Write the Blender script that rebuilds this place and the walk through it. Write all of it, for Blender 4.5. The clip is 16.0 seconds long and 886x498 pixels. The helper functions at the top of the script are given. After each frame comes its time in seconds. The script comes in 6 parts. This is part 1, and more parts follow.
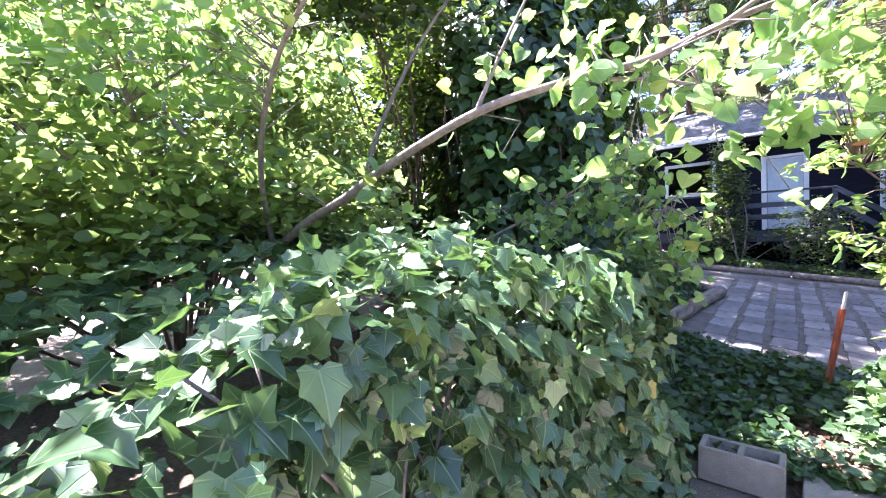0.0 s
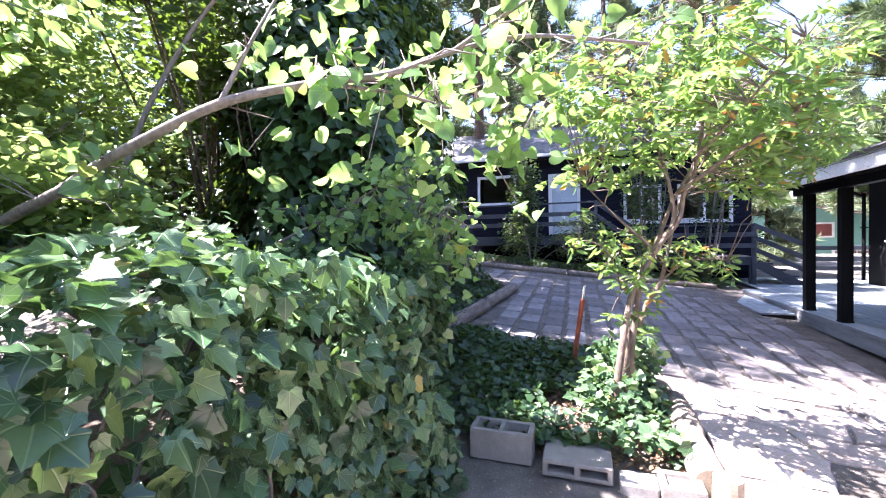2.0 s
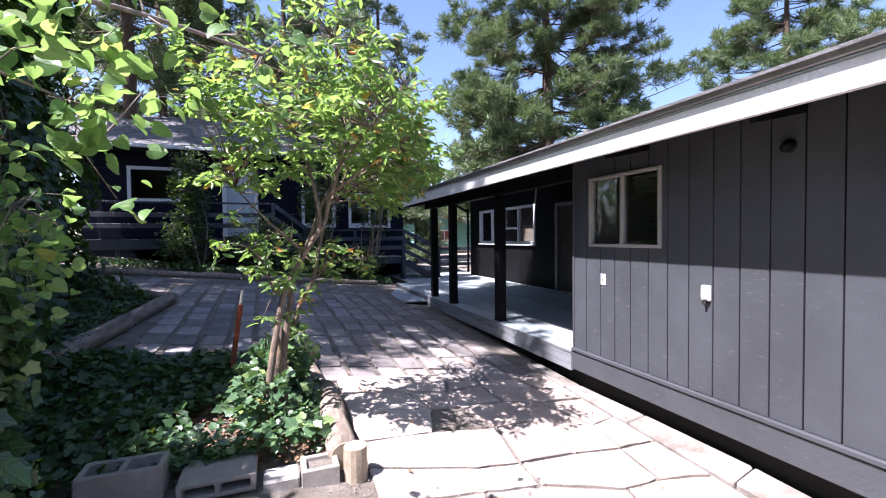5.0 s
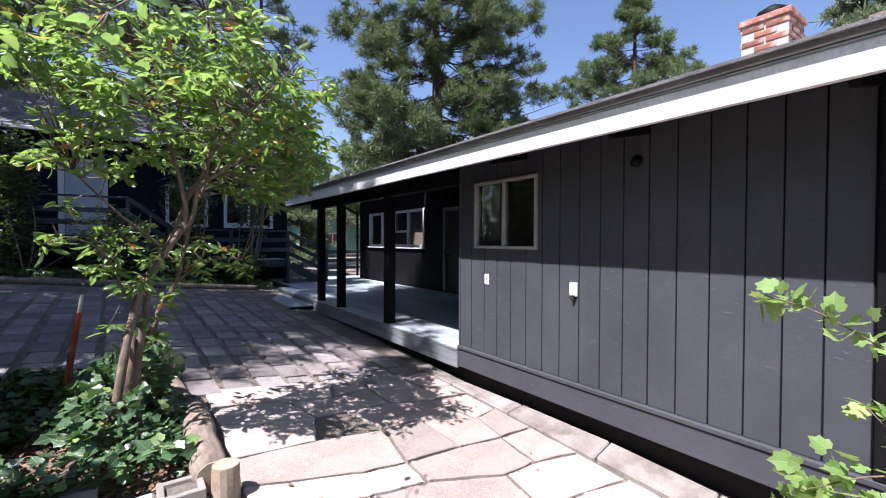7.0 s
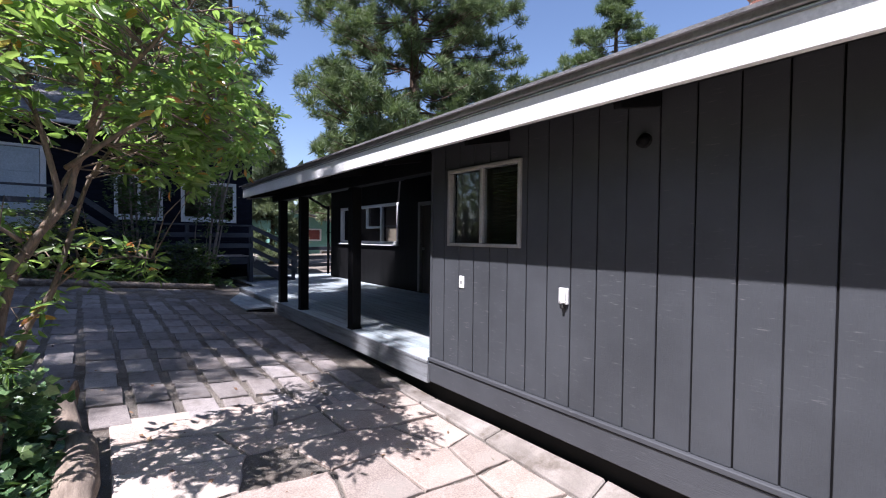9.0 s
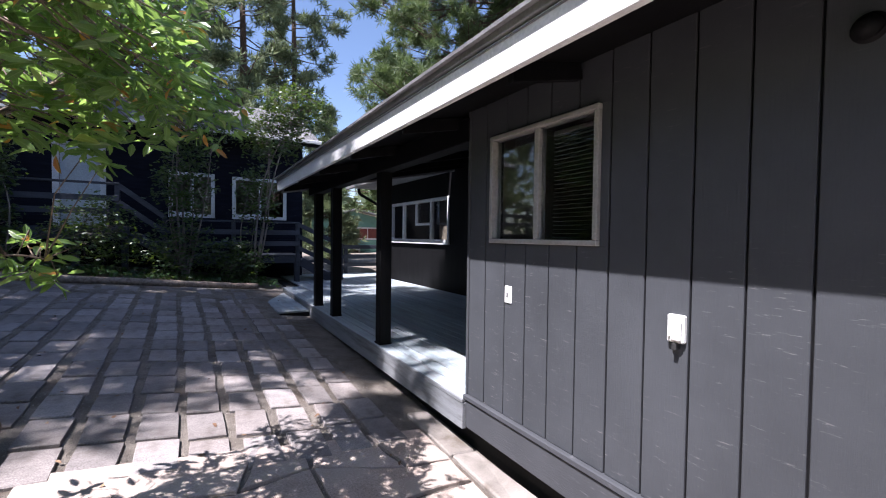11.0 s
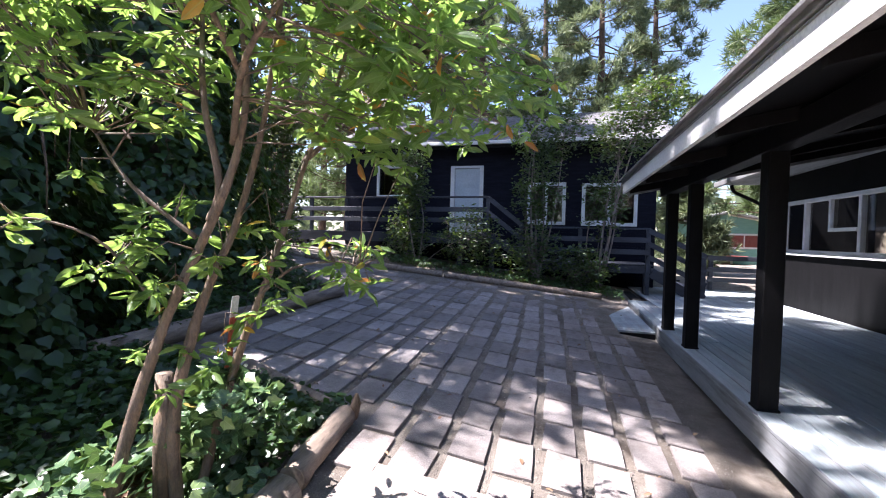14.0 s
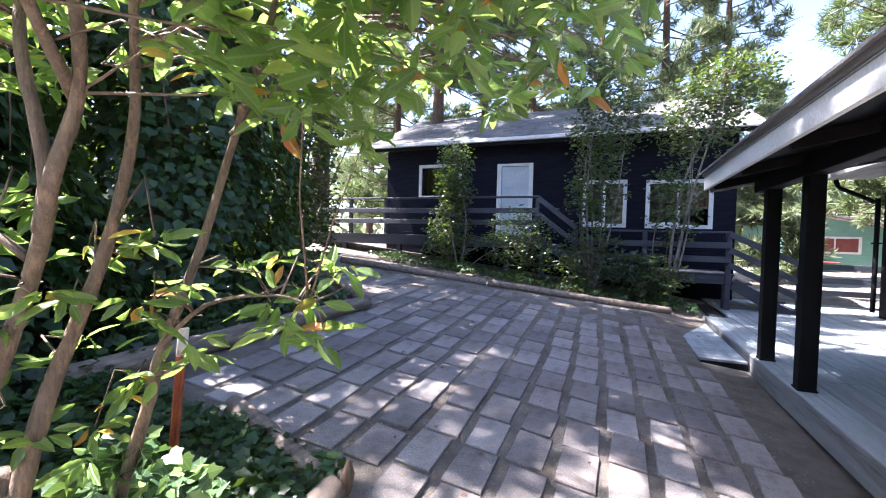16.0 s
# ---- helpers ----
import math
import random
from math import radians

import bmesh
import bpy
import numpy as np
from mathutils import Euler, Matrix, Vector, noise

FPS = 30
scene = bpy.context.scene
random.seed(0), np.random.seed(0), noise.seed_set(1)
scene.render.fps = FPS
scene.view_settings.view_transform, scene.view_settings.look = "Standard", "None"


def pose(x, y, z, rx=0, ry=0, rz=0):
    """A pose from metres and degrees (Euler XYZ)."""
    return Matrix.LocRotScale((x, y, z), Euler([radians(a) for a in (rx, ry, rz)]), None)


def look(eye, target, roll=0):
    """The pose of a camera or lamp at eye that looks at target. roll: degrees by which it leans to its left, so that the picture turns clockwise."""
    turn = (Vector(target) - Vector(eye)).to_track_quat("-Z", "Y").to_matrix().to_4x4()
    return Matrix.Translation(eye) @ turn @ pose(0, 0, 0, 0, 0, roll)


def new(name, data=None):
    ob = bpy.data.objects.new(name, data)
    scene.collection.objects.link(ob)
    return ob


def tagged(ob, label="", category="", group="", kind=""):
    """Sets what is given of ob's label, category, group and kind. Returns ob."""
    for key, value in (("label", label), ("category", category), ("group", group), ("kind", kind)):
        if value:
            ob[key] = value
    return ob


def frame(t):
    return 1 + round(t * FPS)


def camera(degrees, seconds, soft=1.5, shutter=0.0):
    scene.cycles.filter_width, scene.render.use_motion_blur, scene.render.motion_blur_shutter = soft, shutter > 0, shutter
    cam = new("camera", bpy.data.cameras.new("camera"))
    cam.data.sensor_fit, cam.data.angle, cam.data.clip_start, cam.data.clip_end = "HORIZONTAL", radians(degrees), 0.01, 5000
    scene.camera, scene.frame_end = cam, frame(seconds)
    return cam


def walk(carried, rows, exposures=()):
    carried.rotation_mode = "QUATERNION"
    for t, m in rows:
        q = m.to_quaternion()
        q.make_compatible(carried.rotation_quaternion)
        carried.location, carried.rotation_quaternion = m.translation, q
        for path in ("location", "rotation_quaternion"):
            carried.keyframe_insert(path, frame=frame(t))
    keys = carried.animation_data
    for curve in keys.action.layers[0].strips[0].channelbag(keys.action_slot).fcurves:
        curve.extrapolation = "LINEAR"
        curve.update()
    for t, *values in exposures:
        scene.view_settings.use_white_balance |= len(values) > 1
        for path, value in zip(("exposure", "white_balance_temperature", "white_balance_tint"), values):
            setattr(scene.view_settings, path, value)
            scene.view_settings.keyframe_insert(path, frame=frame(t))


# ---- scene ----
cam = camera(92.4, 16.0, soft=1.1)
PATH = [
    (0, (1.388, 2.233, 1.43), (0.071, 3.739, 1.393), -1.6),
    (0.5, (1.43, 2.322, 1.433), (0.275, 3.954, 1.399), -2.1),
    (1, (1.52, 2.313, 1.422), (0.517, 4.043, 1.377), -0.9),
    (1.5, (1.544, 2.369, 1.441), (0.726, 4.193, 1.394), -1.0),
    (2, (1.629, 2.394, 1.431), (0.969, 4.281, 1.384), -1.1),
    (2.5, (1.694, 2.409, 1.427), (1.211, 4.349, 1.382), -0.9),
    (3, (1.764, 2.395, 1.437), (1.561, 4.385, 1.388), -0.8),
    (3.5, (1.813, 2.398, 1.439), (1.91, 4.395, 1.384), -0.7),
    (4, (1.849, 2.379, 1.438), (2.191, 4.349, 1.383), -0.8),
    (4.5, (1.871, 2.364, 1.433), (2.412, 4.288, 1.378), -0.7),
    (5, (1.886, 2.349, 1.428), (2.605, 4.214, 1.371), -0.7),
    (5.2, (1.887, 2.343, 1.422), (2.674, 4.18, 1.366), -0.7),
    (7.5, (1.926, 2.397, 1.377), (3.134, 3.99, 1.342), 0.4),
    (8, (2.12, 2.486, 1.37), (3.348, 4.064, 1.332), 0.55),
    (8.5, (2.243, 2.65, 1.384), (3.493, 4.21, 1.334), 0.6),
    (10.8, (3.133, 3.558, 1.339), (4.212, 5.241, 1.278), 0.2),
    (11, (3.217, 3.638, 1.343), (4.221, 5.366, 1.286), 0.7),
    (11.5, (3.352, 3.816, 1.327), (4.084, 5.676, 1.271), 0.6),
    (12, (3.431, 3.965, 1.334), (3.891, 5.91, 1.278), 0.8),
    (12.5, (3.459, 4.022, 1.337), (3.589, 6.017, 1.282), 1.1),
    (13, (3.529, 4.088, 1.342), (3.212, 6.062, 1.283), 1.1),
    (13.5, (3.527, 4.246, 1.347), (3.042, 6.186, 1.289), 1.4),
    (14, (3.515, 4.405, 1.369), (2.989, 6.334, 1.311), 1.4),
    (14.5, (3.524, 4.581, 1.384), (2.967, 6.501, 1.327), 1.6),
    (15, (3.514, 4.795, 1.391), (2.857, 6.683, 1.332), 1.6),
    (15.5, (3.442, 5.04, 1.4), (2.709, 6.9, 1.34), 1.5),
    (16, (3.415, 5.252, 1.42), (2.667, 7.106, 1.364), 1.5),
]
walk(cam, [(t, look(eye, target, roll)) for t, eye, target, roll in PATH],
     [(0, 3.45, 6050, 28), (1, 3.55, 6050, 28), (2, 3.3, 6050, 28), (3.5, 2.6, 6000, 27), (5, 1.98, 6000, 24), (8, 1.3, 6000, 21), (11, 1.6, 6050, 21), (13, 2.05, 6200, 21), (14.5, 2.6, 6300, 22), (16, 3.12, 6350, 22)])

# ---- light ----
SUN = Vector((-0.569, -0.135, 1.0)).normalized()      # towards the sun
world = bpy.data.worlds.new("sky")
scene.world = world
world.use_nodes = True
wn = world.node_tree.nodes
sky = wn.new("ShaderNodeTexSky")
sky.sky_type, sky.sun_disc = "NISHITA", False
sky.sun_elevation = math.asin(SUN.z)
sky.sun_rotation = math.atan2(SUN.x, SUN.y)
sky.air_density, sky.dust_density, sky.ozone_density = 1.0, 0.9, 1.6
world.node_tree.links.new(sky.outputs["Color"], wn["Background"].inputs["Color"])
wn["Background"].inputs["Strength"].default_value = 0.074
sun_data = bpy.data.lights.new("sun", "SUN")
sun_data.energy, sun_data.angle, sun_data.color = 5.0, radians(0.53), (1.0, 0.965, 0.92)
sun = new("sun", sun_data)
sun.matrix_world = Matrix.Translation((-20, -5, 40)) @ (-SUN).to_track_quat("-Z", "Y").to_matrix().to_4x4()


# ---- materials ----
def nodes_of(name):
    m = bpy.data.materials.new(name)
    m.use_nodes = True
    t = m.node_tree
    return m, t.nodes, t.links, t.nodes["Principled BSDF"]


def ramp(n, stops):
    r = n.new("ShaderNodeValToRGB")
    el = r.color_ramp.elements
    el[0].position, el[0].color = stops[0][0], (*stops[0][1], 1)
    el[1].position, el[1].color = stops[-1][0], (*stops[-1][1], 1)
    for p, c in stops[1:-1]:
        e = el.new(p)
        e.color = (*c, 1)
    return r


def noise_node(n, l, scale, detail=5, rough=0.6, stretch=(1, 1, 1), space="Object"):
    tc = n.new("ShaderNodeTexCoord")
    mp = n.new("ShaderNodeMapping")
    mp.inputs["Scale"].default_value = stretch
    l.new(tc.outputs[space], mp.inputs["Vector"])
    t = n.new("ShaderNodeTexNoise")
    t.inputs["Scale"].default_value, t.inputs["Detail"].default_value, t.inputs["Roughness"].default_value = scale, detail, rough
    l.new(mp.outputs["Vector"], t.inputs["Vector"])
    return t


def mixc(n, l, fac, a, b, mode="MIX"):
    m = n.new("ShaderNodeMix")
    m.data_type, m.blend_type = "RGBA", mode
    for sock, v in ((m.inputs[0], fac), (m.inputs[6], a), (m.inputs[7], b)):
        if isinstance(v, bpy.types.NodeSocket):
            l.new(v, sock)
        elif isinstance(v, (int, float)):
            sock.default_value = v
        else:
            sock.default_value = (*v, 1)
    return m.outputs[2]


def surface(name, dark, light, scale=6.0, fine=60.0, rough=0.7, bump=0.15, stretch=(1, 1, 1), stain=None, stain_scale=1.2, metal=0.0,
            vary=0.0, by="object", spec=0.4, dist=0.01, grit=(0.72, 1.12)):
    """Two scales of colour change, fine relief, optional stains and a change from piece to piece."""
    m, n, l, b = nodes_of(name)
    big = noise_node(n, l, scale, 5, 0.6, stretch)
    small = noise_node(n, l, fine, 4, 0.65, stretch)
    r = ramp(n, [(0.3, dark), (0.72, light)])
    l.new(big.outputs["Fac"], r.inputs["Fac"])
    r2 = ramp(n, [(0.25, (grit[0],) * 3), (0.75, (grit[1],) * 3)])
    l.new(small.outputs["Fac"], r2.inputs["Fac"])
    col = mixc(n, l, 1.0, r.outputs["Color"], r2.outputs["Color"], "MULTIPLY")
    if stain:
        st = noise_node(n, l, stain_scale, 6, 0.7, stretch)
        sr = ramp(n, [(0.5, (0, 0, 0)), (0.66, (1, 1, 1))])
        l.new(st.outputs["Fac"], sr.inputs["Fac"])
        col = mixc(n, l, sr.outputs["Color"], col, stain)
    if vary:
        if by == "object":
            src = n.new("ShaderNodeObjectInfo").outputs["Random"]
        else:
            src = n.new("ShaderNodeNewGeometry").outputs["Random Per Island"]
        v = ramp(n, [(0.0, (1 - vary,) * 3), (0.5, (1, 1 - vary * 0.12, 1 - vary * 0.2)), (1.0, (1 + vary * 0.8,) * 3)])
        l.new(src, v.inputs["Fac"])
        col = mixc(n, l, 1.0, col, v.outputs["Color"], "MULTIPLY")
    l.new(col, b.inputs["Base Color"])
    b.inputs["Roughness"].default_value, b.inputs["Metallic"].default_value = rough, metal
    b.inputs["Specular IOR Level"].default_value = spec
    bp = n.new("ShaderNodeBump")
    bp.inputs["Strength"].default_value, bp.inputs["Distance"].default_value = bump, dist
    l.new(small.outputs["Fac"], bp.inputs["Height"])
    l.new(bp.outputs["Normal"], b.inputs["Normal"])
    return m


def vein_mask(n, l, palmate):
    """Pale veins along the blade: five from the foot of a lobed leaf, or one rib with fine side veins."""
    def calc(op, a, b=None):
        m = n.new("ShaderNodeMath")
        m.operation = op
        for sock, v in zip(m.inputs, (a, b)):
            if isinstance(v, bpy.types.NodeSocket):
                l.new(v, sock)
            elif v is not None:
                sock.default_value = v
        return m.outputs[0]
    sep = n.new("ShaderNodeSeparateXYZ")
    l.new(n.new("ShaderNodeUVMap").outputs["UV"], sep.inputs[0])
    x, y = sep.outputs[0], sep.outputs[1]
    rib = calc("ABSOLUTE", x)
    if palmate:
        turn = calc("ARCTAN2", x, calc("ADD", y, 0.02))
        side = calc("ABSOLUTE", calc("SINE", calc("MULTIPLY", turn, 4.2)))
        side = calc("MULTIPLY", side, calc("ADD", calc("MULTIPLY", y, 0.12), 0.1))
    else:
        side = calc("MULTIPLY", calc("ABSOLUTE", calc("SINE", calc("MULTIPLY", calc("SUBTRACT", y, calc("MULTIPLY", rib, 0.7)), 24.0))), 0.07)
        side = calc("ADD", side, 0.012)
    m = n.new("ShaderNodeMapRange")
    m.inputs["From Min"].default_value, m.inputs["From Max"].default_value = 0.006, 0.03
    m.inputs["To Min"].default_value, m.inputs["To Max"].default_value = 1.0, 0.0
    l.new(calc("MINIMUM", rib, side), m.inputs["Value"])
    return m.outputs[0]


def leaf_material(name, stops, rough=0.42, through_leaf=0.3, glow=(0.35, 0.55, 0.05), scale=25, spec=0.5, veins=None):
    """Leaves: colour from leaf to leaf, a faint vein grain, gloss, and light that passes through."""
    m, n, l, b = nodes_of(name)
    g = n.new("ShaderNodeNewGeometry")
    r = ramp(n, stops)
    l.new(g.outputs["Random Per Island"], r.inputs["Fac"])
    nz = noise_node(n, l, scale, 4, 0.6)
    r2 = ramp(n, [(0.3, (0.75, 0.75, 0.75)), (0.75, (1.15, 1.15, 1.1))])
    l.new(nz.outputs["Fac"], r2.inputs["Fac"])
    col = mixc(n, l, 1.0, r.outputs["Color"], r2.outputs["Color"], "MULTIPLY")
    if veins:
        vm = vein_mask(n, l, veins == "palmate")
        pale = mixc(n, l, 0.3, col, (0.4, 0.5, 0.22))
        col = mixc(n, l, vm, col, pale)
        bp = n.new("ShaderNodeBump")
        bp.inputs["Strength"].default_value, bp.inputs["Distance"].default_value = 0.5, 0.004
        bp.invert = True
        l.new(vm, bp.inputs["Height"])
        l.new(bp.outputs["Normal"], b.inputs["Normal"])
    l.new(col, b.inputs["Base Color"])
    b.inputs["Roughness"].default_value = rough
    b.inputs["Specular IOR Level"].default_value = spec
    tr = n.new("ShaderNodeBsdfTranslucent")
    tcol = mixc(n, l, 0.6, col, glow)
    l.new(tcol, tr.inputs["Color"])
    mx = n.new("ShaderNodeMixShader")
    mx.inputs["Fac"].default_value = through_leaf
    l.new(b.outputs["BSDF"], mx.inputs[1])
    l.new(tr.outputs["BSDF"], mx.inputs[2])
    l.new(mx.outputs["Shader"], n["Material Output"].inputs["Surface"])
    return m


def glass_material(name, tint=(0.9, 0.95, 0.95)):
    m, n, l, b = nodes_of(name)
    b.inputs["Base Color"].default_value = (*tint, 1)
    b.inputs["Roughness"].default_value = 0.02
    b.inputs["IOR"].default_value = 1.45
    b.inputs["Transmission Weight"].default_value = 1.0
    return m


def charcoal_material(name, base, worn, stretch):
    """Dark painted wood siding: vertical saw grain, pale scuffs, slight sheen."""
    m, n, l, b = nodes_of(name)
    big = noise_node(n, l, 1.3, 5, 0.6)
    r = ramp(n, [(0.3, tuple(c * 0.82 for c in base)), (0.7, tuple(c * 1.15 for c in base))])
    l.new(big.outputs["Fac"], r.inputs["Fac"])
    scuff = noise_node(n, l, 9, 8, 0.75, (1, 1.0, 9.0))
    sr = ramp(n, [(0.6, (0, 0, 0)), (0.69, (1, 1, 1))])
    l.new(scuff.outputs["Fac"], sr.inputs["Fac"])
    patch = noise_node(n, l, 1.1, 3, 0.5)
    pr = ramp(n, [(0.42, (0, 0, 0)), (0.62, (0.75, 0.75, 0.75))])
    l.new(patch.outputs["Fac"], pr.inputs["Fac"])
    mask = mixc(n, l, 1.0, sr.outputs["Color"], pr.outputs["Color"], "MULTIPLY")
    col = mixc(n, l, mask, r.outputs["Color"], worn)
    l.new(col, b.inputs["Base Color"])
    b.inputs["Roughness"].default_value = 0.6
    b.inputs["Specular IOR Level"].default_value = 0.12
    grain = noise_node(n, l, 28, 6, 0.7, stretch)
    bp = n.new("ShaderNodeBump")
    bp.inputs["Strength"].default_value, bp.inputs["Distance"].default_value = 0.35, 0.006
    l.new(grain.outputs["Fac"], bp.inputs["Height"])
    l.new(bp.outputs["Normal"], b.inputs["Normal"])
    return m


M_SIDING = charcoal_material("charcoal_siding", (0.056, 0.06, 0.066), (0.23, 0.22, 0.215), (4, 4, 0.35))
M_SKIRT = charcoal_material("charcoal_skirt", (0.059, 0.062, 0.068), (0.17, 0.17, 0.175), (4, 0.3, 4))
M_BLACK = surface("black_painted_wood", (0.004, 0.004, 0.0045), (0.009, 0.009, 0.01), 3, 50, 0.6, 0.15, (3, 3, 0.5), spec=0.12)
M_FAR_SIDING = surface("dark_blue_siding", (0.007, 0.008, 0.014), (0.015, 0.016, 0.028), 2.5, 40, 0.7, 0.2, (1, 1, 6), spec=0.08)
M_WHITE = surface("white_paint", (0.72, 0.72, 0.7), (0.84, 0.84, 0.82), 2.0, 45, 0.5, 0.06, stain=(0.6, 0.6, 0.58), stain_scale=0.8)
M_TRIM = surface("white_window_trim", (0.6, 0.61, 0.62), (0.74, 0.75, 0.76), 4, 60, 0.5, 0.08)
M_VINYL = surface("vinyl_frame", (0.25, 0.245, 0.23), (0.34, 0.33, 0.31), 5, 70, 0.45, 0.03)
M_METAL = surface("grey_drip_edge", (0.2, 0.2, 0.2), (0.3, 0.3, 0.3), 5, 60, 0.45, 0.05, metal=0.3)
M_DECK = surface("grey_deck_boards", (0.26, 0.31, 0.33), (0.4, 0.46, 0.485), 3.0, 40, 0.6, 0.25, (5, 0.5, 3), vary=0.16, stain=(0.28, 0.285, 0.29), stain_scale=2.0)
M_DECKRIM = surface("grey_deck_rim", (0.18, 0.19, 0.2), (0.28, 0.29, 0.3), 3, 40, 0.65, 0.3, (3, 0.5, 5), stain=(0.1, 0.1, 0.1), stain_scale=1.6)
M_RAIL = surface("slate_blue_rail", (0.03, 0.034, 0.045), (0.06, 0.067, 0.085), 3, 40, 0.6, 0.2, (0.6, 3, 3))
M_PAVER = surface("concrete_paver", (0.22, 0.198, 0.19), (0.36, 0.332, 0.318), 5.0, 110, 0.9, 0.5, vary=0.3, stain=(0.17, 0.15, 0.14), stain_scale=3.0, spec=0.2, grit=(0.5, 1.3))
M_FLAG = surface("tan_flagstone", (0.35, 0.285, 0.245), (0.48, 0.41, 0.36), 3.0, 90, 0.88, 0.45, vary=0.3, stain=(0.36, 0.32, 0.28), stain_scale=2.2, spec=0.2, grit=(0.55, 1.25))
M_CONCRETE = surface("pale_concrete", (0.31, 0.29, 0.265), (0.46, 0.43, 0.4), 4.0, 110, 0.92, 0.5, stain=(0.24, 0.21, 0.18), stain_scale=2.2, spec=0.2, vary=0.1)
M_KERB = surface("dirty_concrete_strip", (0.19, 0.17, 0.15), (0.34, 0.31, 0.28), 3.5, 120, 0.95, 0.8, stain=(0.13, 0.11, 0.09), stain_scale=2.6, spec=0.15, vary=0.2)
M_BLOCK = surface("concrete_block", (0.27, 0.245, 0.215), (0.4, 0.365, 0.325), 6.0, 160, 0.95, 0.8, stain=(0.26, 0.23, 0.2), stain_scale=4, spec=0.2, grit=(0.6, 1.2))
M_SOIL = surface("gravelly_soil", (0.18, 0.158, 0.135), (0.3, 0.265, 0.225), 5.0, 180, 0.95, 0.9, stain=(0.13, 0.105, 0.085), stain_scale=1.6, spec=0.15, dist=0.02, grit=(0.4, 1.4))
M_GRAVEL = surface("fine_gravel", (0.16, 0.14, 0.12), (0.42, 0.38, 0.34), 60, 260, 0.9, 0.8, vary=0.3, by="island")
M_BARK = surface("brown_bark", (0.1, 0.07, 0.05), (0.26, 0.19, 0.14), 10, 60, 0.85, 0.8, (6, 6, 1), dist=0.02)
M_SMOOTHBARK = surface("tan_smooth_bark", (0.095, 0.07, 0.052), (0.215, 0.165, 0.125), 8, 50, 0.7, 0.7, (3, 3, 1), stain=(0.27, 0.185, 0.12), stain_scale=9)
M_GREYBARK = surface("grey_brown_bark", (0.14, 0.115, 0.1), (0.28, 0.23, 0.2), 12, 60, 0.8, 0.4, (3, 3, 1))
M_PINEBARK = surface("pine_bark", (0.05, 0.034, 0.026), (0.15, 0.095, 0.065), 6, 30, 0.9, 0.9, (4, 4, 1), dist=0.03)
M_LOG = surface("weathered_log", (0.17, 0.13, 0.1), (0.36, 0.29, 0.23), 5, 50, 0.85, 0.6, (4, 0.7, 4), stain=(0.12, 0.09, 0.07), stain_scale=3)
M_LOGCUT = surface("sawn_log_end", (0.29, 0.23, 0.16), (0.43, 0.35, 0.26), 14, 70, 0.85, 0.4)
M_LITTER = leaf_material("dead_leaves", [(0, (0.1, 0.05, 0.03)), (0.5, (0.2, 0.11, 0.06)), (1, (0.3, 0.2, 0.12))], 0.7, 0.05, (0.3, 0.15, 0.05))
M_IVY = leaf_material("ivy_leaf", [(0, (0.03, 0.066, 0.03)), (0.45, (0.058, 0.12, 0.054)), (0.8, (0.1, 0.178, 0.075)), (0.93, (0.18, 0.26, 0.1)), (0.985, (0.2, 0.28, 0.08)), (1, (0.36, 0.24, 0.06))], 0.3, 0.15, (0.24, 0.46, 0.08), spec=0.6, veins="palmate")
# darker copy of the ivy leaf, with shade put into its colour
M_IVYSHADED = leaf_material("shaded_ivy_leaf", [(0, (0.014, 0.036, 0.014)), (0.6, (0.026, 0.064, 0.02)), (1, (0.045, 0.098, 0.028))], 0.42, 0.16, spec=0.4)
M_REDBUD = leaf_material("heart_leaf", [(0, (0.075, 0.16, 0.05)), (0.5, (0.125, 0.24, 0.075)), (0.95, (0.2, 0.32, 0.11)), (1, (0.4, 0.38, 0.09))], 0.35, 0.46, (0.42, 0.64, 0.14), veins="palmate")
M_BUSH = leaf_material("bush_leaf", [(0, (0.05, 0.1, 0.03)), (0.5, (0.11, 0.19, 0.045)), (1, (0.24, 0.33, 0.085))], 0.5, 0.4, (0.44, 0.58, 0.15))
M_ARBUTUS = leaf_material("glossy_oval_leaf", [(0, (0.04, 0.085, 0.028)), (0.5, (0.08, 0.15, 0.045)), (0.9, (0.15, 0.24, 0.07)), (0.95, (0.34, 0.4, 0.12)), (0.96, (0.3, 0.34, 0.06)), (0.968, (0.6, 0.16, 0.03)), (1, (0.42, 0.06, 0.03))], 0.27, 0.48, (0.46, 0.72, 0.13), spec=0.65, veins="pinnate")
M_VINE = leaf_material("lobed_vine_leaf", [(0, (0.12, 0.22, 0.06)), (0.6, (0.19, 0.3, 0.09)), (1, (0.33, 0.4, 0.14))], 0.45, 0.34, (0.55, 0.75, 0.15), veins="palmate")
# dark leaf tone; the shade of the thicket is put into it
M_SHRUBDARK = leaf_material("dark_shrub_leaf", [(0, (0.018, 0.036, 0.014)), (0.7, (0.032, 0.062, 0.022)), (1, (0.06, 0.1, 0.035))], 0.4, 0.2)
M_PINE = leaf_material("pine_needles", [(0, (0.05, 0.082, 0.042)), (0.6, (0.105, 0.15, 0.072)), (1, (0.18, 0.22, 0.105))], 0.5, 0.25, (0.2, 0.3, 0.06), spec=0.3)
# paler copy of the needles: the haze of distance is put into the colour
M_PINEHAZED = leaf_material("hazed_pine_needles", [(0, (0.085, 0.12, 0.075)), (0.6, (0.15, 0.19, 0.11)), (1, (0.22, 0.26, 0.15))], 0.55, 0.25, (0.32, 0.4, 0.16), spec=0.3)
